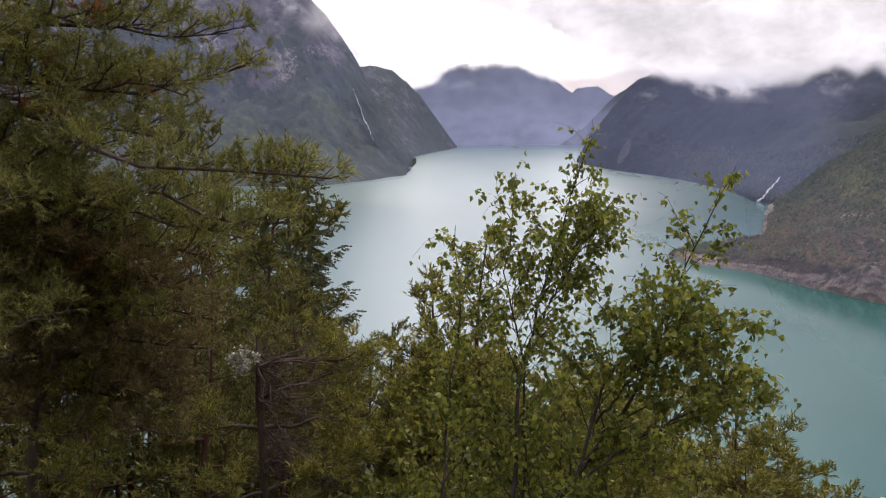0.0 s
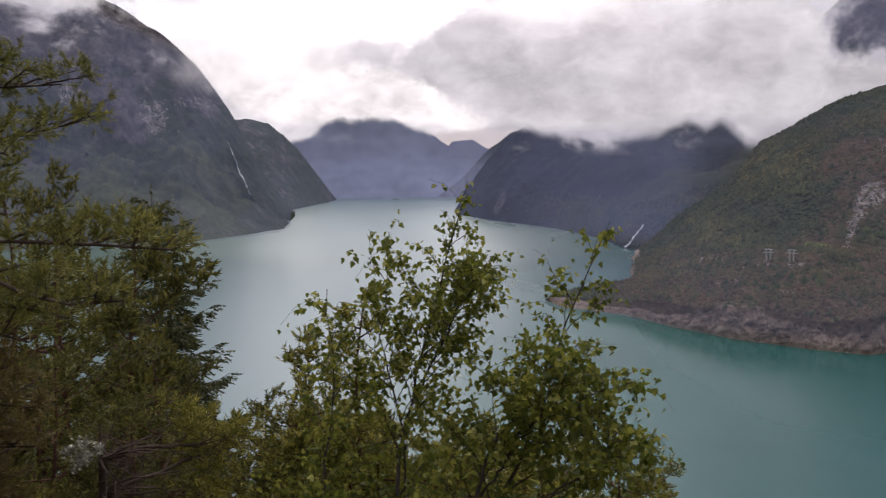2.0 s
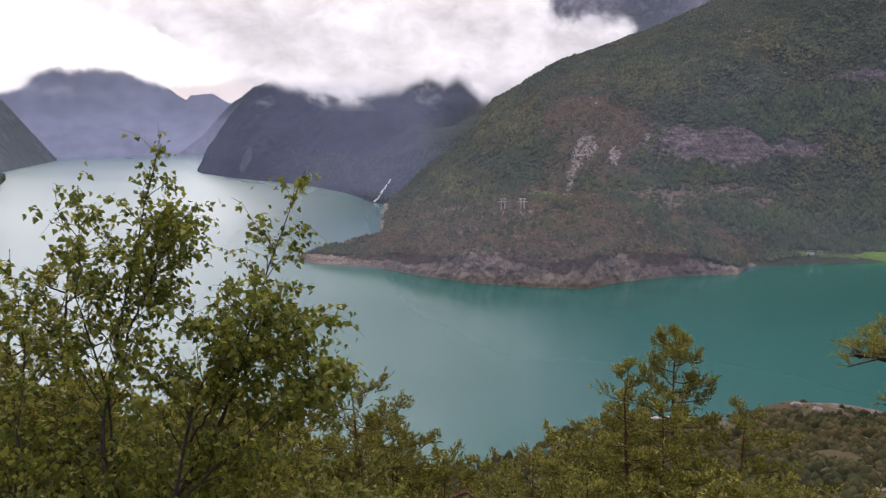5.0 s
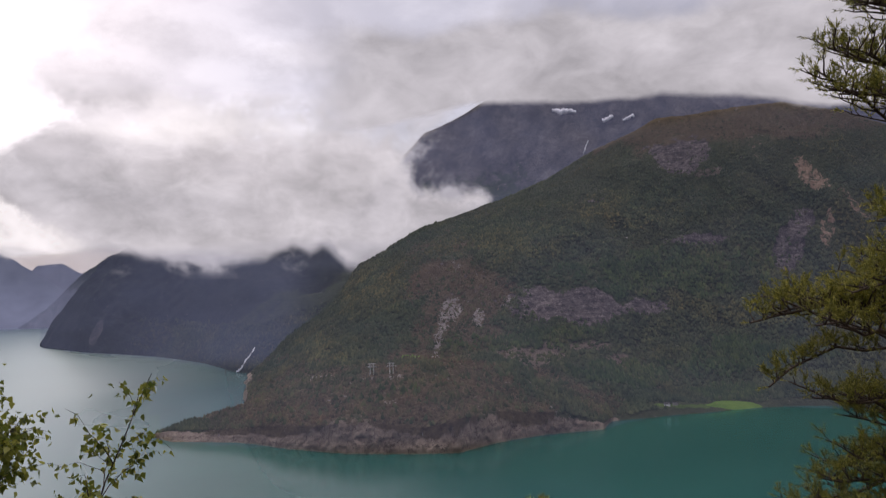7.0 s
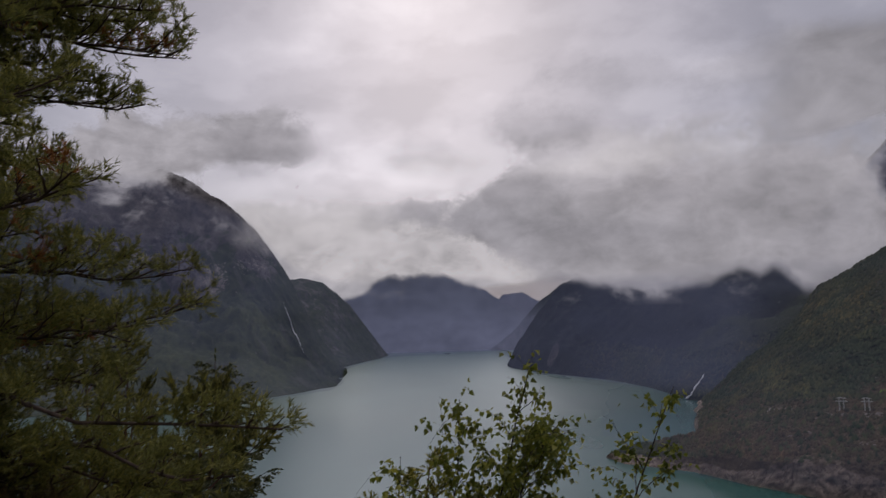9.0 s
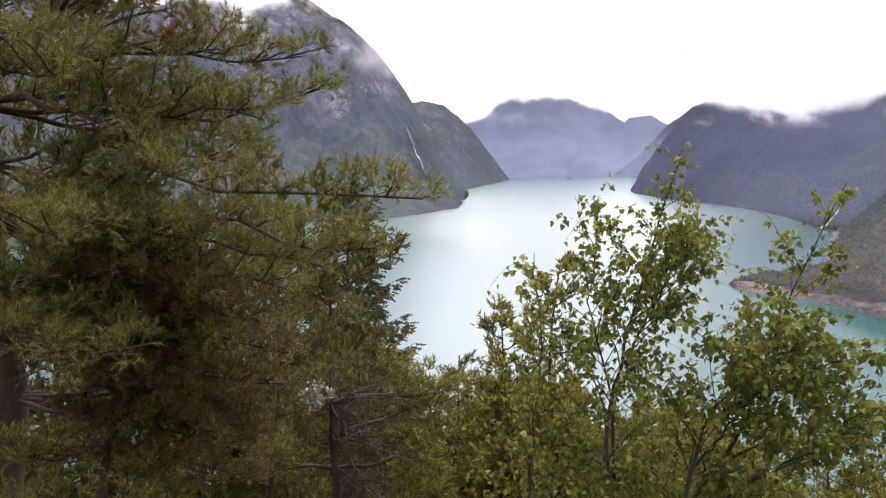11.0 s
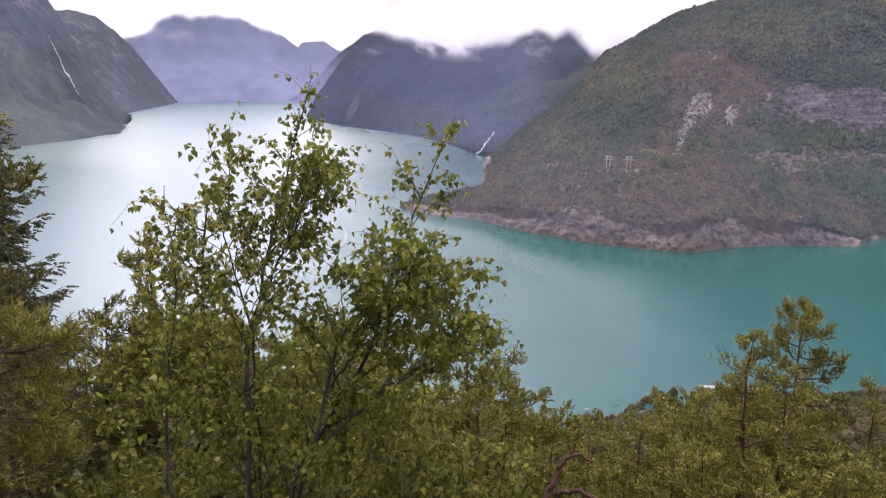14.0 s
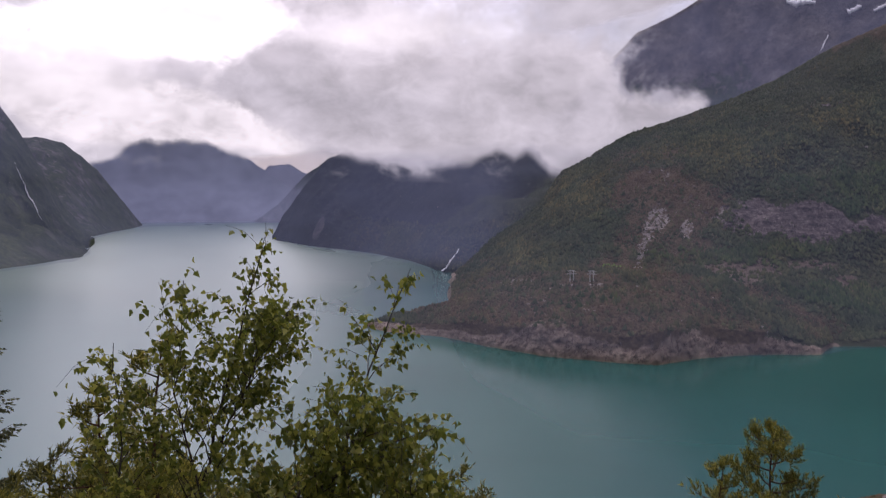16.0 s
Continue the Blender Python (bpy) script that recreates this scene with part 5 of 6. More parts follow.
for k, (x, y, top, spread) in enumerate(((0.2, 4.0, 177.7, 0.5), (0.95, 4.3, 177.9, 0.5), (-0.5, 4.4, 177.6, 0.5), (-1.7, 4.2, 177.7, 0.6), (1.6, 4.7, 177.6, 0.5), (-0.1, 5.6, 177.9, 0.6), (0.9, 5.9, 177.7, 0.7), (2.4, 5.2, 176.7, 0.5), (-2.3, 3.5, 177.9, 0.5), (1.1, 3.5, 177.0, 0.4), (2.0, 3.9, 176.9, 0.4), (-1.05, 3.5, 178.05, 0.45), (-1.35, 3.1, 177.75, 0.4), (1.35, 4.45, 178.2, 0.45), (1.9, 4.7, 177.7, 0.5), (0.75, 4.9, 178.2, 0.5), (0.1, 5.1, 178.1, 0.45), (-0.3, 5.0, 177.9, 0.4))):
    bush(60 + k, x, y, top, spread, "leafy yellow-green bush on the steep bank")

# dark old pine with long arms, its trunk beside the lookout
arms = [((-0.95, 4.43, 180.23), 0.1), ((-1.07, 4.64, 180.46), 0.0), ((-1.11, 3.93, 180.02), 0.1), ((-1.10, 3.83, 179.80), 0.1), ((-0.34, 2.96, 179.74), -0.2, 0.42), ((-0.56, 3.23, 179.60), -0.1, 0.5), ((-0.80, 3.47, 179.48), 0.0, 0.7),
        ((-1.0, 3.70, 179.31), 0.1), ((-1.33, 3.84, 179.0), 0.1), ((-1.67, 3.75, 178.8), 0.1), ((-1.56, 2.87, 180.17), 0.0), ((-1.59, 2.83, 179.6), 0.1), ((-1.84, 3.16, 179.09), 0.1), ((-1.03, 4.48, 181.68), -0.1), ((-1.15, 4.28, 181.85), -0.1), ((-1.24, 4.41, 181.38), 0.0), ((-1.06, 2.96, 180.75), -0.1), ((-1.25, 3.08, 181.04), 0.0), ((-1.39, 3.24, 181.39), 0.0)]
extra = np.random.default_rng(31)
for k in range(20):
    z = 178.3 + 4.0 * k / 19
    arms.append(((extra.uniform(-2.1, -1.25), extra.uniform(2.7, 4.9), z), extra.uniform(-0.1, 0.25)))
for k in range(6):
    arms.append(((extra.uniform(-1.75, -1.2), extra.uniform(3.6, 4.2), 178.85 + 0.12 * k), extra.uniform(0.0, 0.2)))
arms = [a for a in arms if a[0][2] > 178.85]
arms += [((-1.11, 4.75, 181.78), 0.05, 0.7), ((-1.18, 4.63, 181.95), 0.05, 0.7), ((-1.37, 4.89, 181.96), 0.05, 0.7), ((-1.45, 4.55, 181.41), 0.05, 0.7), ((-1.54, 4.41, 181.51), 0.05, 0.7),
         ((-1.63, 4.27, 181.02), 0.05, 0.7), ((-1.87, 4.50, 181.25), 0.05, 0.7), ((-1.87, 4.28, 181.53), 0.05, 0.7), ((-1.53, 4.94, 182.17), 0.05, 0.7), ((-1.77, 4.44, 181.85), 0.05, 0.7)]
# low inner boughs: the hollow's shade comes from browner, darker needles
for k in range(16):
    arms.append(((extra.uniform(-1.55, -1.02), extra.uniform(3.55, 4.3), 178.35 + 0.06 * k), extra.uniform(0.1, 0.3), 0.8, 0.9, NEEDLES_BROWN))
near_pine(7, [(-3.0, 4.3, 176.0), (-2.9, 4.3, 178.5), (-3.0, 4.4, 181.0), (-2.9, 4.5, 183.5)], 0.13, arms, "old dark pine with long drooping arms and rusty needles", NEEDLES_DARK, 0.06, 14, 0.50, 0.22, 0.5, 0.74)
# pine reaching in from the far side of the lookout
arms_r = [((3.25, 1.89, 179.97), -0.04, 1.0, 1.3), ((3.26, 1.78, 180.02), -0.07, 1.0, 1.0), ((3.22, 1.64, 180.03), -0.05, 1.0, 1.0), ((3.53, 1.68, 180.07), -0.07, 1.0, 1.0),
          ((3.29, 1.49, 180.10), -0.08, 1.0, 1.0), ((3.55, 1.87, 180.00), -0.07, 1.0, 1.0), ((3.22, 1.84, 179.71), 0.15, 0.3, 0.7), ((3.48, 1.78, 179.67), -0.12, 1.0, 1.0),
          ((3.41, 1.59, 179.67), -0.15, 1.0, 1.0), ((3.71, 1.77, 179.58), -0.08, 0.8, 1.0), ((3.17, 2.28, 178.96), -0.22, 0.8, 2.4), ((3.10, 2.21, 178.90), -0.16, 0.8, 1.2),
          ((3.34, 2.21, 178.91), -0.17, 1.0, 1.2), ((3.16, 1.94, 179.03), -0.29, 1.0, 1.2), ((3.48, 2.00, 178.97), -0.23, 1.0, 1.2), ((3.29, 2.12, 178.79), -0.05, 0.7, 1.0),
          ((3.21, 1.85, 178.87), -0.13, 0.7, 1.0), ((3.37, 1.79, 179.02), -0.28, 1.0, 1.2), ((3.49, 1.77, 179.24), -0.29, 1.0, 1.0), ((3.41, 1.69, 179.35), -0.40, 1.0, 1.0),
          ((3.54, 1.66, 179.41), -0.46, 1.0, 1.0), ((3.67, 1.62, 179.40), -0.45, 1.0, 1.0), ((3.46, 1.83, 179.07), -0.27, 1.0, 1.0), ((3.26, 1.55, 179.28), -0.48, 1.0, 1.0),
          ((3.48, 1.54, 179.23), -0.43, 1.0, 1.0), ((3.61, 1.75, 179.06), -0.26, 1.0, 1.0), ((3.43, 1.67, 178.86), -0.24, 0.4, 0.7), ((3.39, 1.50, 178.86), -0.26, 0.5, 0.7),
          ((3.57, 1.58, 180.15), 0.10, 1.0, 1.0), ((3.52, 1.43, 180.34), 0.16, 1.0, 1.0), ((3.38, 1.66, 181.05), -0.15, 1.0, 1.0), ((3.51, 1.61, 181.21), -0.15, 1.0, 1.0),
          ((3.45, 1.51, 181.27), -0.15, 1.0, 1.0), ((3.58, 1.45, 181.36), -0.15, 1.0, 1.0), ((3.43, 1.56, 180.95), -0.15, 1.0, 1.0), ((3.40, 1.38, 180.88), -0.15, 1.0, 1.0),
          ((3.65, 1.53, 181.16), -0.15, 1.0, 1.0)]
near_pine(9, [(5.0, 1.3, 175.5), (4.9, 1.3, 178.5), (4.8, 1.35, 181.5), (4.7, 1.3, 184)], 0.11, arms_r, "pine with flat green boughs reaching over the slope", NEEDLES_BRIGHT, 0.0, 13, 0.26, 0.50, 1.0, 0.52)

spruce(4, (-4.63, 21.8, ground_z(-4.63, 21.8)), 179.25 - ground_z(-4.63, 21.8), 3.6)

# pines down the bank
SHAPES = ((1.9, 0.84), (1.9, 0.82), (1.7, 0.88), (2.0, 0.84))
pines = [mid_pine(20 + k, 6.0, s, "bushy green pine on the steep bank", c, cone=k % 2 == 0) for k, (s, c) in enumerate(SHAPES)]
small = [mid_pine(30 + k, 6.0, s * 1.1, "green pine among others down the bank", min(0.94, c + 0.22), None, TUFTS_FAR, 0.7, k % 2 == 0) for k, (s, c) in enumerate(SHAPES)]
distant = [mid_pine(50 + k, 6.0, 1.9, "green pine further down the bank", 0.93, None, TUFTS_FAR, 0.42, k == 0) for k in range(2)]
olive = [mid_pine(80 + k, 6.0, 1.7, "olive pine on the steep bank, shade put into its needle colour", c, NEEDLES_OLIVE, TUFTS_MID if k < 2 else TUFTS_FAR, 0.8, k == 0) for k, c in enumerate((0.80, 0.86, 0.92))]
PLACED = [(8.55, 9.15, 176.15, 2), (9.3, 9.3, 175.3, 0), (9.56, 12.07, 174.04, 5), (10.5, 12.5, 173.6, 7), (4.21, 9.38, 176.3, 1), (6.15, 11.85, 174.2, 6), (8.92, 14.3, 172.4, 7), (11.1, 9.4, 174.7, 1), (3.65, 9.35, 176.5, 3), (5.1, 9.98, 175.0, 6), (7.4, 10.6, 174.2, 1), (8.3, 8.6, 173.9, 3),
          (-4.0, 7.0, 179.6, 1), (-5.6, 8.6, 180.8, 7), (-2.9, 6.2, 177.9, 2), (-4.8, 6.0, 179.2, 0), (-1.9, 8.0, 177.6, 1), (-3.4, 10.5, 178.6, 7), (-6.5, 6.5, 180.5, 5), (0.2, 8.1, 178.75, 2), (-0.35, 8.3, 178.2, 0), (-0.9, 9.4, 177.3, 3), (1.3, 7.6, 177.3, 1), (2.6, 7.9, 176.2, 0), (-3.0, 9.5, 179.0, 1), (-4.4, 12.5, 179.6, 7), (-3.9, 14.0, 179.0, 5), (-5.2, 15.5, 179.8, 6), (-3.6, 5.2, 178.9, 1), (-4.4, 5.0, 178.9, 3), (-3.0, 5.0, 178.4, 2), (-5.2, 6.6, 179.3, 1)]
rng_p = np.random.default_rng(77)
for k in range(17):
    b, r = -38 + 92 * (k + rng_p.uniform()) / 17, 13 + 42 * rng_p.uniform() ** 1.3
    x, y = r * math.sin(radians(b)), r * math.cos(radians(b))
    roof = np.interp(b, (-40, -12, -8, 5, 20, 34, 40, 52), (-10, -13, -16.5, -17.5, -22.5, -24.5, -22.5, -26)) - rng_p.uniform(0.3, 2.5)
    PLACED.append((x, y, min(180 + r * math.tan(radians(roof)), ground_z(x, y) + 9), 4 + k % 4))
for k in range(35):
    b, r = -30 + 94 * (k + rng_p.uniform()) / 35, 7.2 + 5.3 * rng_p.uniform()
    x, y = r * math.sin(radians(b)), r * math.cos(radians(b))
    roof = np.interp(b, (-40, -14, -10, -7.6, -6, 2, 13, 22, 25, 29, 32, 36, 38, 42, 52, 70), (-9, -11, -14, -17, -18.6, -18, -20.3, -21, -21.5, -24, -26, -25.4, -23.6, -23.6, -23.5, -31)) - rng_p.uniform(0.2, 3)
    top = 180 + r * math.tan(radians(roof))
    if top - ground_z(x, y) > 1.2:
        PLACED.append((x, y, top, k % 4 if r < 8.4 else 4 + k % 4))
for k in range(12):
    b, r = -13 + 40 * (k + rng_p.uniform()) / 12, 8.6 + 2.6 * rng_p.uniform()
    x, y = r * math.sin(radians(b)), r * math.cos(radians(b))
    roof = np.interp(b, (-14, -10, -7.6, -6, 2, 13, 22, 25, 29), (-11, -13.5, -16.2, -18, -17.4, -19.7, -20, -20.8, -22.6)) - 0.9 * rng_p.uniform()
    PLACED.append((x, y, 180 + r * math.tan(radians(roof)), 4 + k % 4))
for k in range(8):
    b, r = -5 + 20 * (k + rng_p.uniform()) / 8, 7.4 + 1.3 * rng_p.uniform()
    x, y = r * math.sin(radians(b)), r * math.cos(radians(b))
    roof = np.interp(b, (-6, 2, 13, 22), (-17.6, -17.2, -19.4, -20)) - 1.2 * rng_p.uniform()
    PLACED.append((x, y, 180 + r * math.tan(radians(roof)), (1, 3, 6, 2)[k % 4]))
for k in range(18):
    b, r = 36 + 25 * (k + rng_p.uniform()) / 18, 10 + 5 * rng_p.uniform()
    x, y = r * math.sin(radians(b)), r * math.cos(radians(b))
    PLACED.append((x, y, 180 + r * math.tan(radians(-24.2 - 2.2 * rng_p.uniform())), 4 + k % 4))
for k in range(26):
    b, r = 38 + 24 * (k + rng_p.uniform()) / 26, 17 + 18 * rng_p.uniform()
    x, y = r * math.sin(radians(b)), r * math.cos(radians(b))
    PLACED.append((x, y, 180 + r * math.tan(radians(-23.6 - 2.6 * rng_p.uniform())), 8 + k % 2))
# a full-crowned pair that stands out against the lake
for seed, x, y, top, spread, lean in ((91, 10.46, 9.88, 175.92, 1.15, 0.50), (92, 10.15, 10.6, 174.5, 1.1, 0.6)):
    g = ground_z(x, y)
    tree = mid_pine(seed, top - g, spread, "full-crowned green pine standing out against the lake", lean, thin=1.15)
    tree.location = (x, y, g)
# room round the dead snag
PLACED = [p for p in PLACED if not (27.0 < math.degrees(math.atan2(p[0], p[1])) < 37.0 and math.hypot(p[0], p[1]) < 9.2)]
used = set()
for k, (x, y, top, kind) in enumerate(PLACED):
    g = ground_z(x, y)
    b, r = math.degrees(math.atan2(x - 0.12, y - 0.54)), math.hypot(x - 0.12, y - 0.54)
    if 23 < b < 43.4 and r < 60:   # the shore stays in view over these
        top = min(top, 179.94 + r * math.tan(radians(np.interp(b, (23, 24.5, 28, 31, 35, 37, 40, 43.4), (-20, -23.0, -25.0, -25.8, -25.6, -24.0, -22.8, -22.4)) - 0.4 * (k % 3))))
        if top - g < 0.9:
            continue
    s = max(0.22, (top - g) / 6.0)
    w = max(0.75, min(1.25, 1.0 / s)) ** 0.5
    m = pose(x, y, g, 0, 0, 137 * k % 360) @ Matrix.Diagonal((s * w, s * w, s, 1))
    # pines behind the old dark pine get the needles with shade painted in
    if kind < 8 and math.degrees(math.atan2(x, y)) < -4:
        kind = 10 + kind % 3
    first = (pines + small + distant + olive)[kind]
    tree = copy_thing(first, m) if kind in used else first
    used.add(kind)
    tree.matrix_basis = m


# ---- smaller trees by the lookout ----
def snag_pine():
    rng = np.random.default_rng(41)
    o = np.array((-1.15, 4.5, ground_z(-1.15, 4.5)))
    tree = thing("pine_tree", o, "slim pine with dead twigs and pale lichen on its trunk", "tree", "pines on the bank")
    g = Geo(o)
    P = bent(rng, o, (-1.17, 4.72, 178.64), 14, 0, 0.008)
    g.tube(P, np.concatenate([np.linspace(0.033, 0.022, 12), (0.012, 0.005)]), 10)
    g.mesh("trunk", PINE_BARK, tree, True)
    for k in range(60):
        f = rng.uniform(0.72, 1.0)
        p = P[int(f * 13)]
        a = rng.uniform(-1.6, 1.6)
        d = np.array((math.cos(a), math.sin(a) * 0.8, rng.uniform(-0.5, 0.4)))
        w = Geo(o)
        q = p + d * rng.uniform(0.15, 0.6)
        Q = bent(rng, p, q, 7, rng.uniform(-0.1, 0.1), 0.05)
        w.tube(Q, np.linspace(0.008, 0.002, 7), 4)
        for h in range(12):
            c = Q[rng.integers(2, 7)]
            w.tube(np.array([c, c + rng.normal(size=3) * 0.08]), (0.0025, 0.0012), 3)
        w.mesh("dead_branch", PINE_BARK, tree)
    for tip in ((-0.55, 5.0, 178.35), (-0.40, 4.8, 178.05), (-0.65, 4.5, 177.8), (-1.6, 4.5, 178.1), (-0.6, 5.2, 177.6), (-0.45, 5.2, 178.3), (-1.45, 4.3, 177.7)):
        pine_limb(rng, tree, o, P[min(13, max(5, np.argmin(abs(P[:, 2] - tip[2]))))], np.array(tip), 0.014, TUFTS_NEAR, NEEDLES, 0.30, 6, 0.05, 1.0, 0.0, inner=0.4)
    for k in range(9):
        lump = Geo(o)
        c = np.array((-1.24, 4.60, 178.52)) + rng.normal(size=3) * np.array((0.035, 0.03, 0.07))
        n = 60
        lump.stamp(LEAVES, rng, c + rng.normal(size=(n, 3)) * 0.014, rng.normal(size=(n, 3)), rng.uniform(0.012, 0.026, n))
        tagged(lump.mesh("lichen", LICHEN, tree), "pale grey lichen tuft")
    return tree


LICHEN = leaf_material("lichen", (0.20, 0.20, 0.17), (0.33, 0.34, 0.28), (0.50, 0.50, 0.43), 0.95, 0.1, 0.1)
snag_pine()
near_pine(43, [(-2.35, 4.2, ground_z(-2.35, 4.2)), (-2.3, 4.1, 177.6), (-2.22, 4.0, 178.3), (-2.05, 4.0, 178.75)], 0.035,
          [((-1.72, 3.9, 178.62), -0.1), ((-1.8, 3.8, 178.35), 0.0), ((-2.6, 3.7, 178.5), -0.05), ((-1.75, 3.8, 178.05), 0.0), ((-2.7, 3.8, 178.1), 0.0), ((-1.9, 4.3, 178.8), -0.1), ((-1.8, 3.7, 177.7), 0.0), ((-2.6, 3.6, 177.7), 0.0), ((-1.6, 4.2, 177.5), 0.1), ((-2.0, 3.5, 177.4), 0.1)],
          "small crooked pine with bright green needles", NEEDLES, 0.03, 9, 0.26, 0.30, 0.6, 0.75)


def dead_tree():
    rng = np.random.default_rng(51)
    g = ground_z(3.9, 7.1)
    o = np.array((3.9, 7.1, g))
    tree = thing("dead_pine", o, "bare twisted reddish pine snag among green pines", "tree")
    w = Geo(o)
    w.tube(bent(rng, o - (0, 0, 0.2), (3.87, 7.05, 175.05), 8, 0, 0.02), np.linspace(0.075, 0.06, 8), 10)
    w.mesh("trunk", RED_BARK, tree, True)
    for pts, r in (([(3.87, 7.05, 175.05), (3.80, 7.18, 175.19), (3.90, 7.21, 175.33), (4.02, 7.25, 175.48), (4.11, 7.29, 175.62), (4.20, 7.28, 175.70), (4.30, 7.22, 175.72), (4.40, 7.14, 175.65)], 0.045),
                   ([(4.20, 7.28, 175.70), (4.25, 7.28, 175.76), (4.26, 7.27, 175.85)], 0.018),
                   ([(3.92, 7.10, 175.18), (4.01, 7.16, 175.34), (4.16, 7.02, 175.42), (4.31, 6.86, 175.37), (4.42, 6.68, 175.28), (4.52, 6.52, 175.26)], 0.036),
                   ([(4.31, 6.86, 175.37), (4.38, 6.80, 175.22), (4.40, 6.76, 175.02), (4.46, 6.70, 174.85)], 0.016),
                   ([(4.42, 6.68, 175.28), (4.50, 6.66, 175.40), (4.52, 6.62, 175.52)], 0.010),
                   ([(3.80, 7.18, 175.19), (3.78, 7.12, 175.02), (3.84, 7.05, 174.80)], 0.034)):
        w = Geo(o)
        T = np.array(pts)
        s = np.linspace(0, len(T) - 1, 4 * len(T))
        P = np.stack([np.interp(s, np.arange(len(T)), T[:, k]) for k in range(3)], -1) + rng.normal(size=(len(s), 3)) * r * 0.22
        w.tube(P, np.linspace(r, r * 0.35, len(s)), 8)
        w.mesh("branch", RED_BARK, tree, True)
    return tree


dead_tree()

# ---- things on the far slopes ----
from mathutils.bvhtree import BVHTree
LAND = []
for ob in list(scene.objects):
    if ob.type == "MESH" and ob.name.split(".")[0] in ("mountain", "hill", "ground"):
        LAND.append(BVHTree.FromPolygons([tuple(v.co) for v in ob.data.vertices], [tuple(p.vertices) for p in ob.data.polygons]))


def spot(bearing, elevation):
    """Where a line of sight from the viewpoint meets the land."""
    b, e = radians(bearing), radians(elevation)
    d = Vector((math.sin(b) * math.cos(e), math.cos(b) * math.cos(e), math.sin(e)))
    best = None
    for tree in LAND:
        h = tree.ray_cast(Vector((0, 0, EYE0)) + d * 60, d, 5200)
        if h[0] is not None and (best is None or h[3] < best[1]):
            best = (h[0], h[3])
    return best[0] if best else Vector((0, 0, EYE0)) + d * 1600


def ribbon(name, line, widths, material, label, category, seed, lift=4.0, wander=0.8):
    """A strand of falling water or snow that follows the rock, with ragged rims and its own thickness."""
    rng = np.random.default_rng(seed)
    L = np.array(line, float)
    s = np.linspace(0, len(L) - 1, 12 * len(L))
    B, E = np.interp(s, np.arange(len(L)), L[:, 0]), np.interp(s, np.arange(len(L)), L[:, 1])
    W = np.interp(s, np.arange(len(L)), widths)
    V = []
    spots = np.array([spot(b, e) for b, e in zip(B, E)])
    run = spots[-1] - spots[0]
    lying = abs(run[2]) < 0.5 * np.linalg.norm(run[:2]) and material is SNOW
    for k, p in enumerate(spots):
        out_way = -p / np.linalg.norm(p)
        out_way[2] = 0.15
        right = np.cross(out_way, -run if lying else (0.0, 0.0, 1.0))
        right /= np.linalg.norm(right)
        w = W[k] * rng.uniform(0.55, 1.25)
        c = p + out_way * lift + right * (math.sin(k * 0.23 + seed) + 0.5 * math.sin(k * 0.61) + rng.normal() * 0.25) * W[k] * wander
        V += [c - right * w * 0.5, c + out_way * w * 0.25, c + right * w * 0.5, c - out_way * lift * 1.5]
    F = []
    for k in range(len(s) - 1):
        for a in range(4):
            F.append((4 * k + a, 4 * k + (a + 1) % 4, 4 * k + 4 + (a + 1) % 4, 4 * k + 4 + a))
    return tagged(mesh_np(name, V, F, material), label, category)


ribbon("waterfall", [(-6.95, 1.9), (-6.56, 0.6), (-6.19, -0.32), (-5.95, -0.9)], (1.6, 2.6, 3.2, 2), FALLS, "thin white waterfall down the steep rock wall", "waterfall", 1)
ribbon("waterfall", [(-6.15, -0.4), (-5.78, -1.29), (-5.52, -1.9)], (2.2, 2.6, 1.4), FALLS, "thin white waterfall down the steep rock wall", "waterfall", 2)
ribbon("waterfall", [(24.10, -4.25), (23.72, -4.84), (23.28, -5.48), (22.87, -5.98)], (3, 4, 6, 7), FALLS, "white river fall tumbling into the lake", "waterfall", 3, lift=9.0, wander=0.25)
ribbon("waterfall", [(49.72, 10.65), (49.6, 10.2), (49.3, 9.7)], (2, 3, 2), FALLS, "far white stream on the mountainside", "waterfall", 4, lift=5.0)
ribbon("snow_patch", [(47.1, 13.0), (47.9, 12.85), (48.9, 12.8)], (12, 26, 10), SNOW, "old snow patch high on the grey mountain", "snow", 5, lift=4.5, wander=0.12)
ribbon("snow_patch", [(50.85, 12.0), (51.65, 12.25)], (20, 12), SNOW, "old snow patch high on the grey mountain", "snow", 6, lift=4.5, wander=0.12)
ribbon("snow_patch", [(52.35, 11.95), (53.2, 12.2)], (10, 13), SNOW, "old snow patch high on the grey mountain", "snow", 7, lift=4.5, wander=0.12)

PALE = Mat("pale_steel", 0.5, 0.4)
PALE.colour(PALE.ramp(PALE.noise(0.8, 4), [(0.3, (0.50, 0.50, 0.48)), (0.7, (0.68, 0.68, 0.66))]))
WHITE = Mat("white_paint", 0.6, 0.3)
WHITE.colour(WHITE.ramp(WHITE.noise(2.0, 4), [(0.3, (0.70, 0.70, 0.68)), (0.7, (0.84, 0.84, 0.82))]))
SLATE = Mat("grey_roof", 0.8, 0.2)
SLATE.colour(SLATE.ramp(SLATE.noise(3.0, 5), [(0.3, (0.12, 0.115, 0.11)), (0.7, (0.22, 0.21, 0.20))]))
CONCRETE = Mat("concrete", 0.9, 0.2)
CONCRETE.colour(CONCRETE.ramp(CONCRETE.noise(0.7, 6), [(0.3, (0.26, 0.245, 0.23)), (0.7, (0.44, 0.42, 0.40))]))
STONE = Mat("pale_rock", 0.9, 0.2)
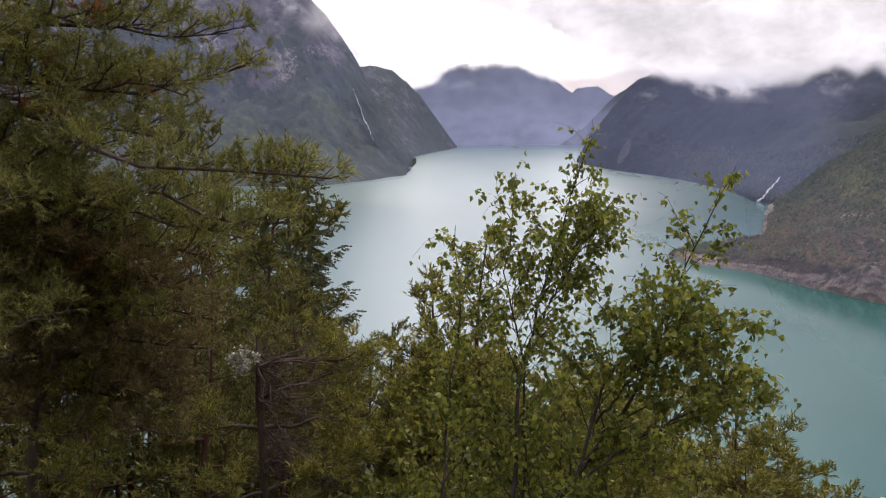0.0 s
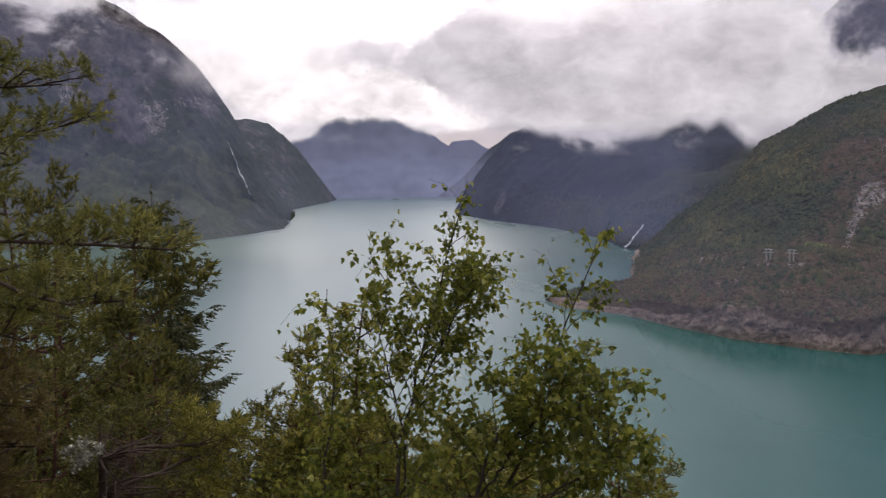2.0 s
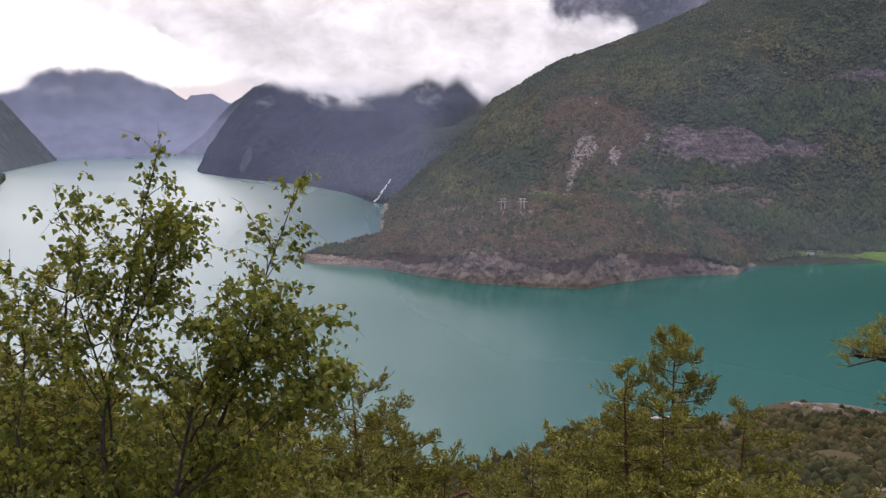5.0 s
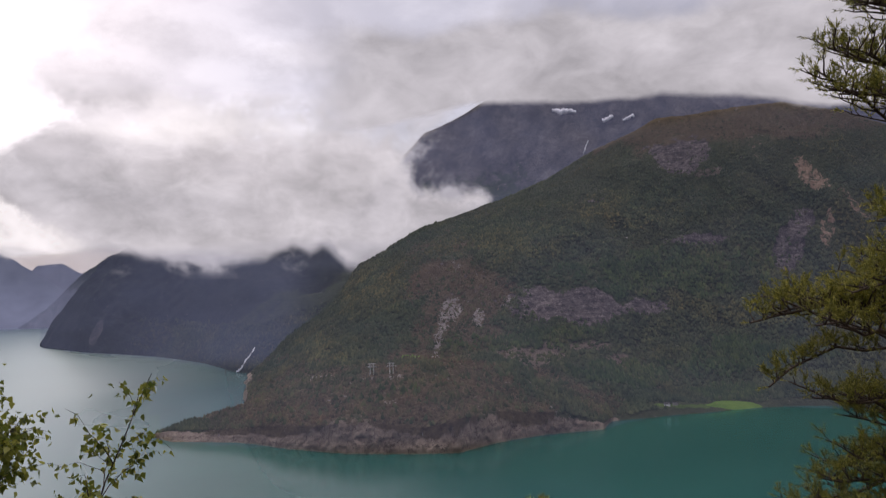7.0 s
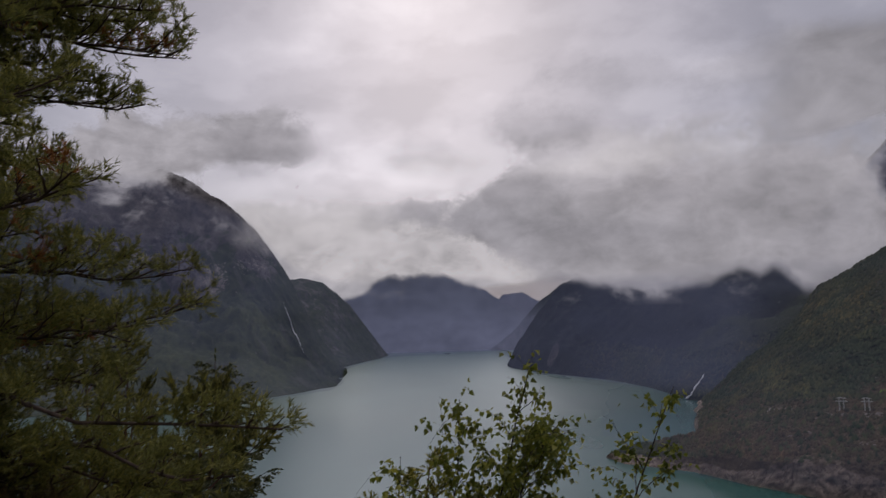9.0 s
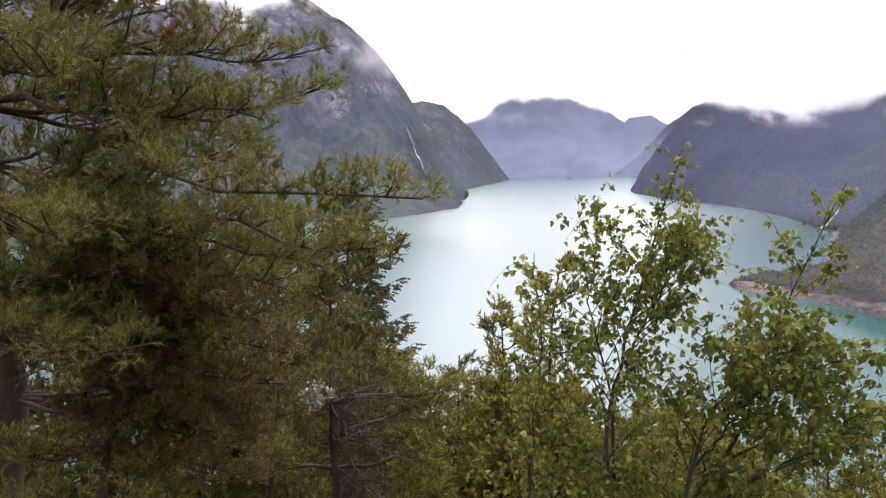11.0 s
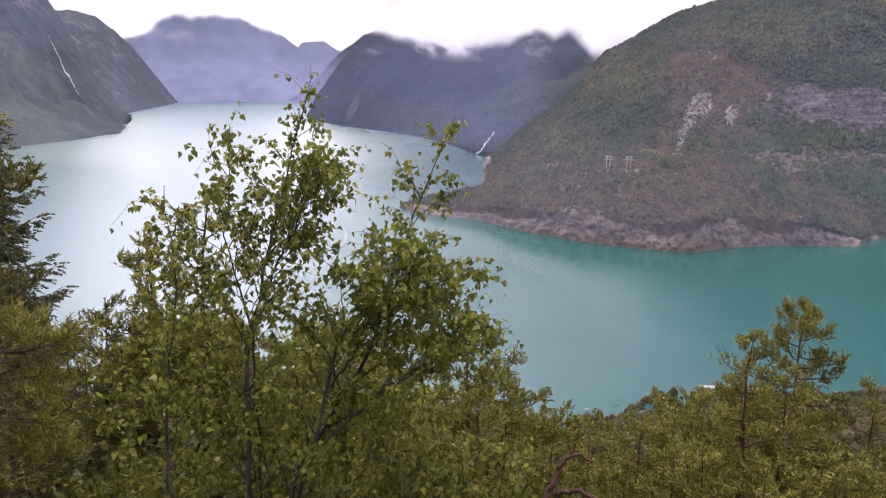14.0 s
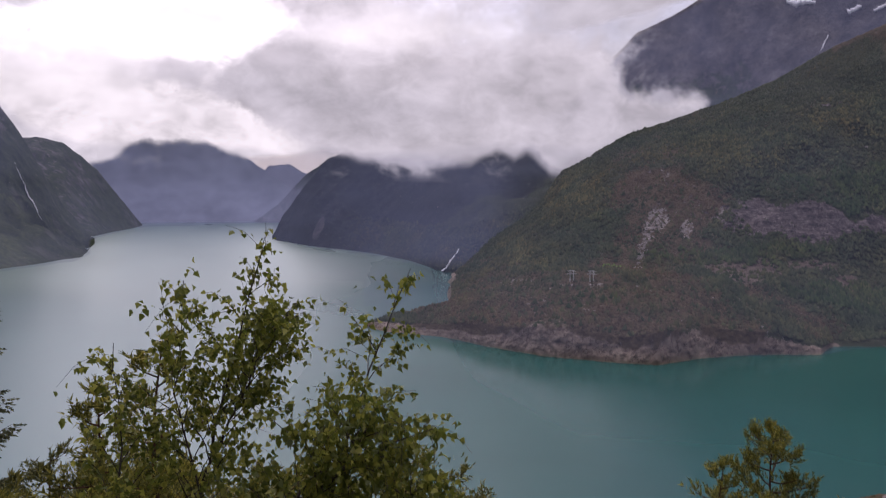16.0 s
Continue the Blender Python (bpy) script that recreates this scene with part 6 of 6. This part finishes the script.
STONE.colour(rock_colour(STONE, (0.11, 0.095, 0.085), (0.36, 0.32, 0.29), 0.3))
STONE.bump(STONE.noise(0.8, 7, 0.7), 0.8, 0.5)


PALE, WHITE, SLATE, CONCRETE, STONE = PALE.m, WHITE.m, SLATE.m, CONCRETE.m, STONE.m


def beam(bm, a, b, w):
    a, b = Vector(a), Vector(b)
    d = b - a
    m = Matrix.Translation((a + b) / 2) @ d.to_track_quat("Z", "Y").to_matrix().to_4x4() @ Matrix.Diagonal((w, w, d.length, 1))
    bmesh.ops.create_cube(bm, size=1.0, matrix=m)


def part(name, bm, material, parent, label=""):
    me = bpy.data.meshes.new(name)
    bm.to_mesh(me)
    bm.free()
    me.materials.append(material)
    ob = new(name, me)
    ob.parent = parent
    return tagged(ob, label) if label else ob


def pylon():
    """Two-legged power pylon with a double crossarm, braces and insulators."""
    tower = thing("power_pylon", (0, 0, 0), "pale steel power pylon with two crossarms on the headland", "pylon", "power line")
    for x in (-2.2, 2.2):
        bm = bmesh.new()
        for dx, dy in ((-0.5, -0.5), (0.5, -0.5), (0.5, 0.5), (-0.5, 0.5)):
            beam(bm, (x + dx, dy, -1), (x + dx * 0.5, dy * 0.5, 14), 0.30)
        for z in (2, 5, 8, 11):
            beam(bm, (x - 0.5, -0.5, z), (x + 0.5, -0.5, z + 2.5), 0.16)
            beam(bm, (x + 0.5, 0.5, z), (x - 0.5, 0.5, z + 2.5), 0.16)
        part("leg", bm, PALE, tower)
    for z, w in ((10.0, 6.2), (13.6, 5.0)):
        bm = bmesh.new()
        beam(bm, (-w, 0, z), (w, 0, z), 0.55)
        beam(bm, (-w, 0, z), (0, 0, z + 1.2), 0.25)
        beam(bm, (w, 0, z), (0, 0, z + 1.2), 0.25)
        part("crossarm", bm, PALE, tower)
    for x in (-5.6, 0, 5.6):
        bm = bmesh.new()
        beam(bm, (x, 0, 10), (x, 0, 8.6), 0.3)
        part("insulator", bm, SLATE, tower)
    return tower


tower = pylon()
p = spot(32.75, -6.62)
tower.matrix_basis = pose(*p, 0, 0, -35)
p = spot(34.24, -6.60)
copy_thing(tower, pose(*p, 0, 0, -35))


def house(place, turn, size, label, wall_material, category="house"):
    """Gabled house: walls, roof with eaves, door and windows."""
    w, d, h = size
    h0 = thing("house", place, label, category)
    bm = bmesh.new()
    v = [bm.verts.new(c) for c in ((-w, -d, -1), (w, -d, -1), (w, d, -1), (-w, d, -1), (-w, -d, h), (w, -d, h), (w, d, h), (-w, d, h), (-w, 0, h * 1.6), (w, 0, h * 1.6))]
    for f in ((0, 1, 5, 4), (1, 2, 6, 9, 5), (2, 3, 7, 6), (3, 0, 4, 8, 7)):
        bm.faces.new([v[i] for i in f])
    part("wall", bm, wall_material, h0)
    for s in (-1, 1):
        bm = bmesh.new()
        q = [bm.verts.new(c) for c in ((-w * 1.08, 0, h * 1.63), (w * 1.08, 0, h * 1.63), (w * 1.08, s * d * 1.15, h * 0.95), (-w * 1.08, s * d * 1.15, h * 0.95))]
        f = bm.faces.new(q)
        bmesh.ops.solidify(bm, geom=[f], thickness=0.15)
        part("roof", bm, SLATE, h0)
    for x in (-0.55, 0.1, 0.6):
        bm = bmesh.new()
        beam(bm, (x * w, -d - 0.04, h * 0.4), (x * w, -d - 0.04, h * 0.8), 0.5)
        part("window", bm, SLATE, h0)
    h0.rotation_euler = (0, 0, radians(turn))
    return h0


for b, e, turn, size, label, m in ((54.75, -9.08, -50, (4.0, 3.0, 2.6), "small white farmhouse by the bay", WHITE), (55.35, -9.05, -60, (3.4, 2.6, 2.4), "small grey farm shed by the bay", CONCRETE),
                                   (50.67, -20.45, -30, (1.5, 1.2, 1.3), "little white boathouse on the shore", WHITE)):
    house(spot(b, e), turn, size, label, m)


def boat(x, y, turn):
    """An open dinghy: hull with sheer, three thwarts, outboard."""
    b0 = thing("boat", (x, y, 0.0), "small white open boat moored off the shore", "boat", "moored boats")
    bm = bmesh.new()
    rows = []
    for k in range(9):
        f = k / 8
        half = 0.62 * math.sin(math.pi * min(1.0, 0.25 + 0.75 * (1 - f))) ** 0.6 if f < 1 else 0.02
        half = max(0.03, 0.65 * (1 - f ** 3))
        top = 0.42 + 0.22 * f * f
        y0 = -1.6 + 3.3 * f
        rows.append([bm.verts.new(c) for c in ((-half, y0, top), (-half * 0.8, y0, 0.05), (0, y0, -0.12 + 0.15 * f * f), (half * 0.8, y0, 0.05), (half, y0, top))])
    for a, c in zip(rows, rows[1:]):
        for i in range(4):
            bm.faces.new((a[i], a[i + 1], c[i + 1], c[i]))
    bm.faces.new(rows[0])
    bmesh.ops.solidify(bm, geom=bm.faces[:], thickness=0.05)
    part("hull", bm, WHITE, b0)
    for y0 in (-1.0, -0.1, 0.7):
        bm = bmesh.new()
        beam(bm, (-0.55, y0, 0.32), (0.55, y0, 0.32), 0.14)
        part("thwart", bm, CONCRETE, b0)
    bm = bmesh.new()
    beam(bm, (0, -1.72, 0.0), (0, -1.72, 0.75), 0.22)
    part("outboard", bm, SLATE, b0)
    b0.rotation_euler = (0, 0, radians(turn))
    return b0


boat(209.3, 329.6, -100)
boat(229.0, 329.8, -110)
boat(301.0, 334.5, -62)
boat(307.5, 331.4, -70)
boat(314.0, 328.0, -58)


def quay():
    q = thing("quay", (294, 333, 0), "pale concrete quay with a ramp on the shore", "quay")
    for k in range(7):
        bm = bmesh.new()
        bmesh.ops.create_cube(bm, size=1.0, matrix=pose(-3 + 5.4 * k, -2.7 * k, 0.7, 0, 0, -27) @ Matrix.Diagonal((6.1, 3.6, 1.4, 1)))
        bmesh.ops.bevel(bm, geom=bm.edges[:], offset=0.12, segments=1, affect="EDGES")
        part("slab", bm, CONCRETE, q)
    return q


quay()


def boulder(place, size, seed, label):
    bm = bmesh.new()
    bmesh.ops.create_icosphere(bm, subdivisions=4, radius=1.0)
    for v in bm.verts:
        n = noise.ridged_multi_fractal(v.co * 1.1 + Vector((seed, 0, 0)), 0.8, 2.1, 5, 1.0, 2.0)
        c = noise.cell(v.co * 1.7 + Vector((0, seed, 0)))
        v.co = v.co * (0.75 + 0.22 * n + 0.12 * c)
        v.co = Vector((v.co.x * size[0], v.co.y * size[1], v.co.z * size[2]))
    me = bpy.data.meshes.new("boulder")
    bm.to_mesh(me)
    bm.free()
    me.materials.append(STONE)
    ob = new("boulder", me)
    ob.location = place
    return tagged(ob, label, "rock", "shore rocks")


boulder((449, 222, 1.5), (7, 5, 5.0), 3, "pale weathered rock knob at the water")
boulder((438, 231, 2.0), (6, 5, 3), 5, "pale weathered rock knob at the water")
for k, (b, e, s) in enumerate(((54.6, -19.5, 6), (56.0, -19.6, 5), (57.5, -20.2, 4), (59.0, -20.3, 4), (61.5, -20.6, 4), (53.0, -20.9, 3), (60.3, -24.0, 4), (62.5, -23.6, 3.5), (49.0, -21.3, 4), (47.5, -21.6, 4), (52.3, -25.4, 3.5))):
    p = spot(b, e)
    boulder(p, (s * 0.6, s * 0.5, s * 0.28), 10 + k, "grey lichen-covered rock outcrop in the scrub")


def shore_scrub():
    rng = np.random.default_rng(61)
    near, far = canopy_templates(rng, 8, 2), canopy_templates(rng, 8, 2)
    g = Geo()
    n = 0
    while n < 14000:
        b, r = 18 + 60 * rng.uniform() ** 0.75, 110 + 400 * rng.uniform() ** 0.5
        shore = float(bank_shore(np.array(b)))
        if r > shore - 7:
            continue
        x, y = r * math.sin(radians(b)), r * math.cos(radians(b))
        if noise.noise(Vector((x, y, 3.0)) / 22) > 0.30 or noise.noise(Vector((x, y, 9.0)) / 9) > 0.28 or math.exp(-((b - 67) / 2.4) ** 2 - ((r - 372) / 13) ** 2) > 0.3:
            n += 0.3
            continue
        V, F = (near if r < 230 else far)[rng.integers(8)]
        s = rng.uniform(1.0, 4.4) ** 1.1 * (1.3 if r < 260 else 1.15)
        a = rng.uniform(0, 6.3)
        c, q = math.cos(a), math.sin(a)
        wide, long, tall = rng.uniform(0.6, 1.5), rng.uniform(0.6, 1.5), rng.uniform(0.7, 1.5)
        g.add(np.stack([(V[:, 0] * c - V[:, 1] * q) * wide, (V[:, 0] * q + V[:, 1] * c) * long, V[:, 2] * tall], -1) * s + (x, y, ground_z(x, y) - 0.2), F)
        n += 1
    tagged(g.mesh("shore_scrub", SHORE_SCRUB), "brown and olive scrub on the rocky shore below", "shrubs", kind="stuff")


SHORE_SCRUB = woods_material("shore_scrub", [(0.0, (0.024, 0.028, 0.014)), (0.35, (0.042, 0.043, 0.021)), (0.7, (0.058, 0.056, 0.027)), (0.95, (0.078, 0.066, 0.033)), (1.0, (0.12, 0.082, 0.040))], (1.0, 1.0, 0.85))
shore_scrub()


def undergrowth():
    """Heather, bilberry and seedlings between the trunks."""
    rng = np.random.default_rng(71)
    g = Geo()
    P, W, S = [], [], []
    for k in range(6500):
        b, r = rng.uniform(-55, 75), 4.5 + 32 * rng.uniform() ** 1.5
        x, y = r * math.sin(radians(b)), r * math.cos(radians(b))
        P.append((x, y, ground_z(x, y) - 0.05 + rng.uniform(0, 0.25)))
        W.append((rng.normal() * 0.6, rng.normal() * 0.6, 1.0))
        S.append(rng.uniform(0.9, 2.2) * (0.35 + r / 25))
    g.stamp(TUFTS_FAR, rng, np.array(P), W, S)
    tagged(g.mesh("undergrowth", SHRUB_LEAF), "low bilberry and heather on the forest floor", "undergrowth", kind="stuff")


undergrowth()
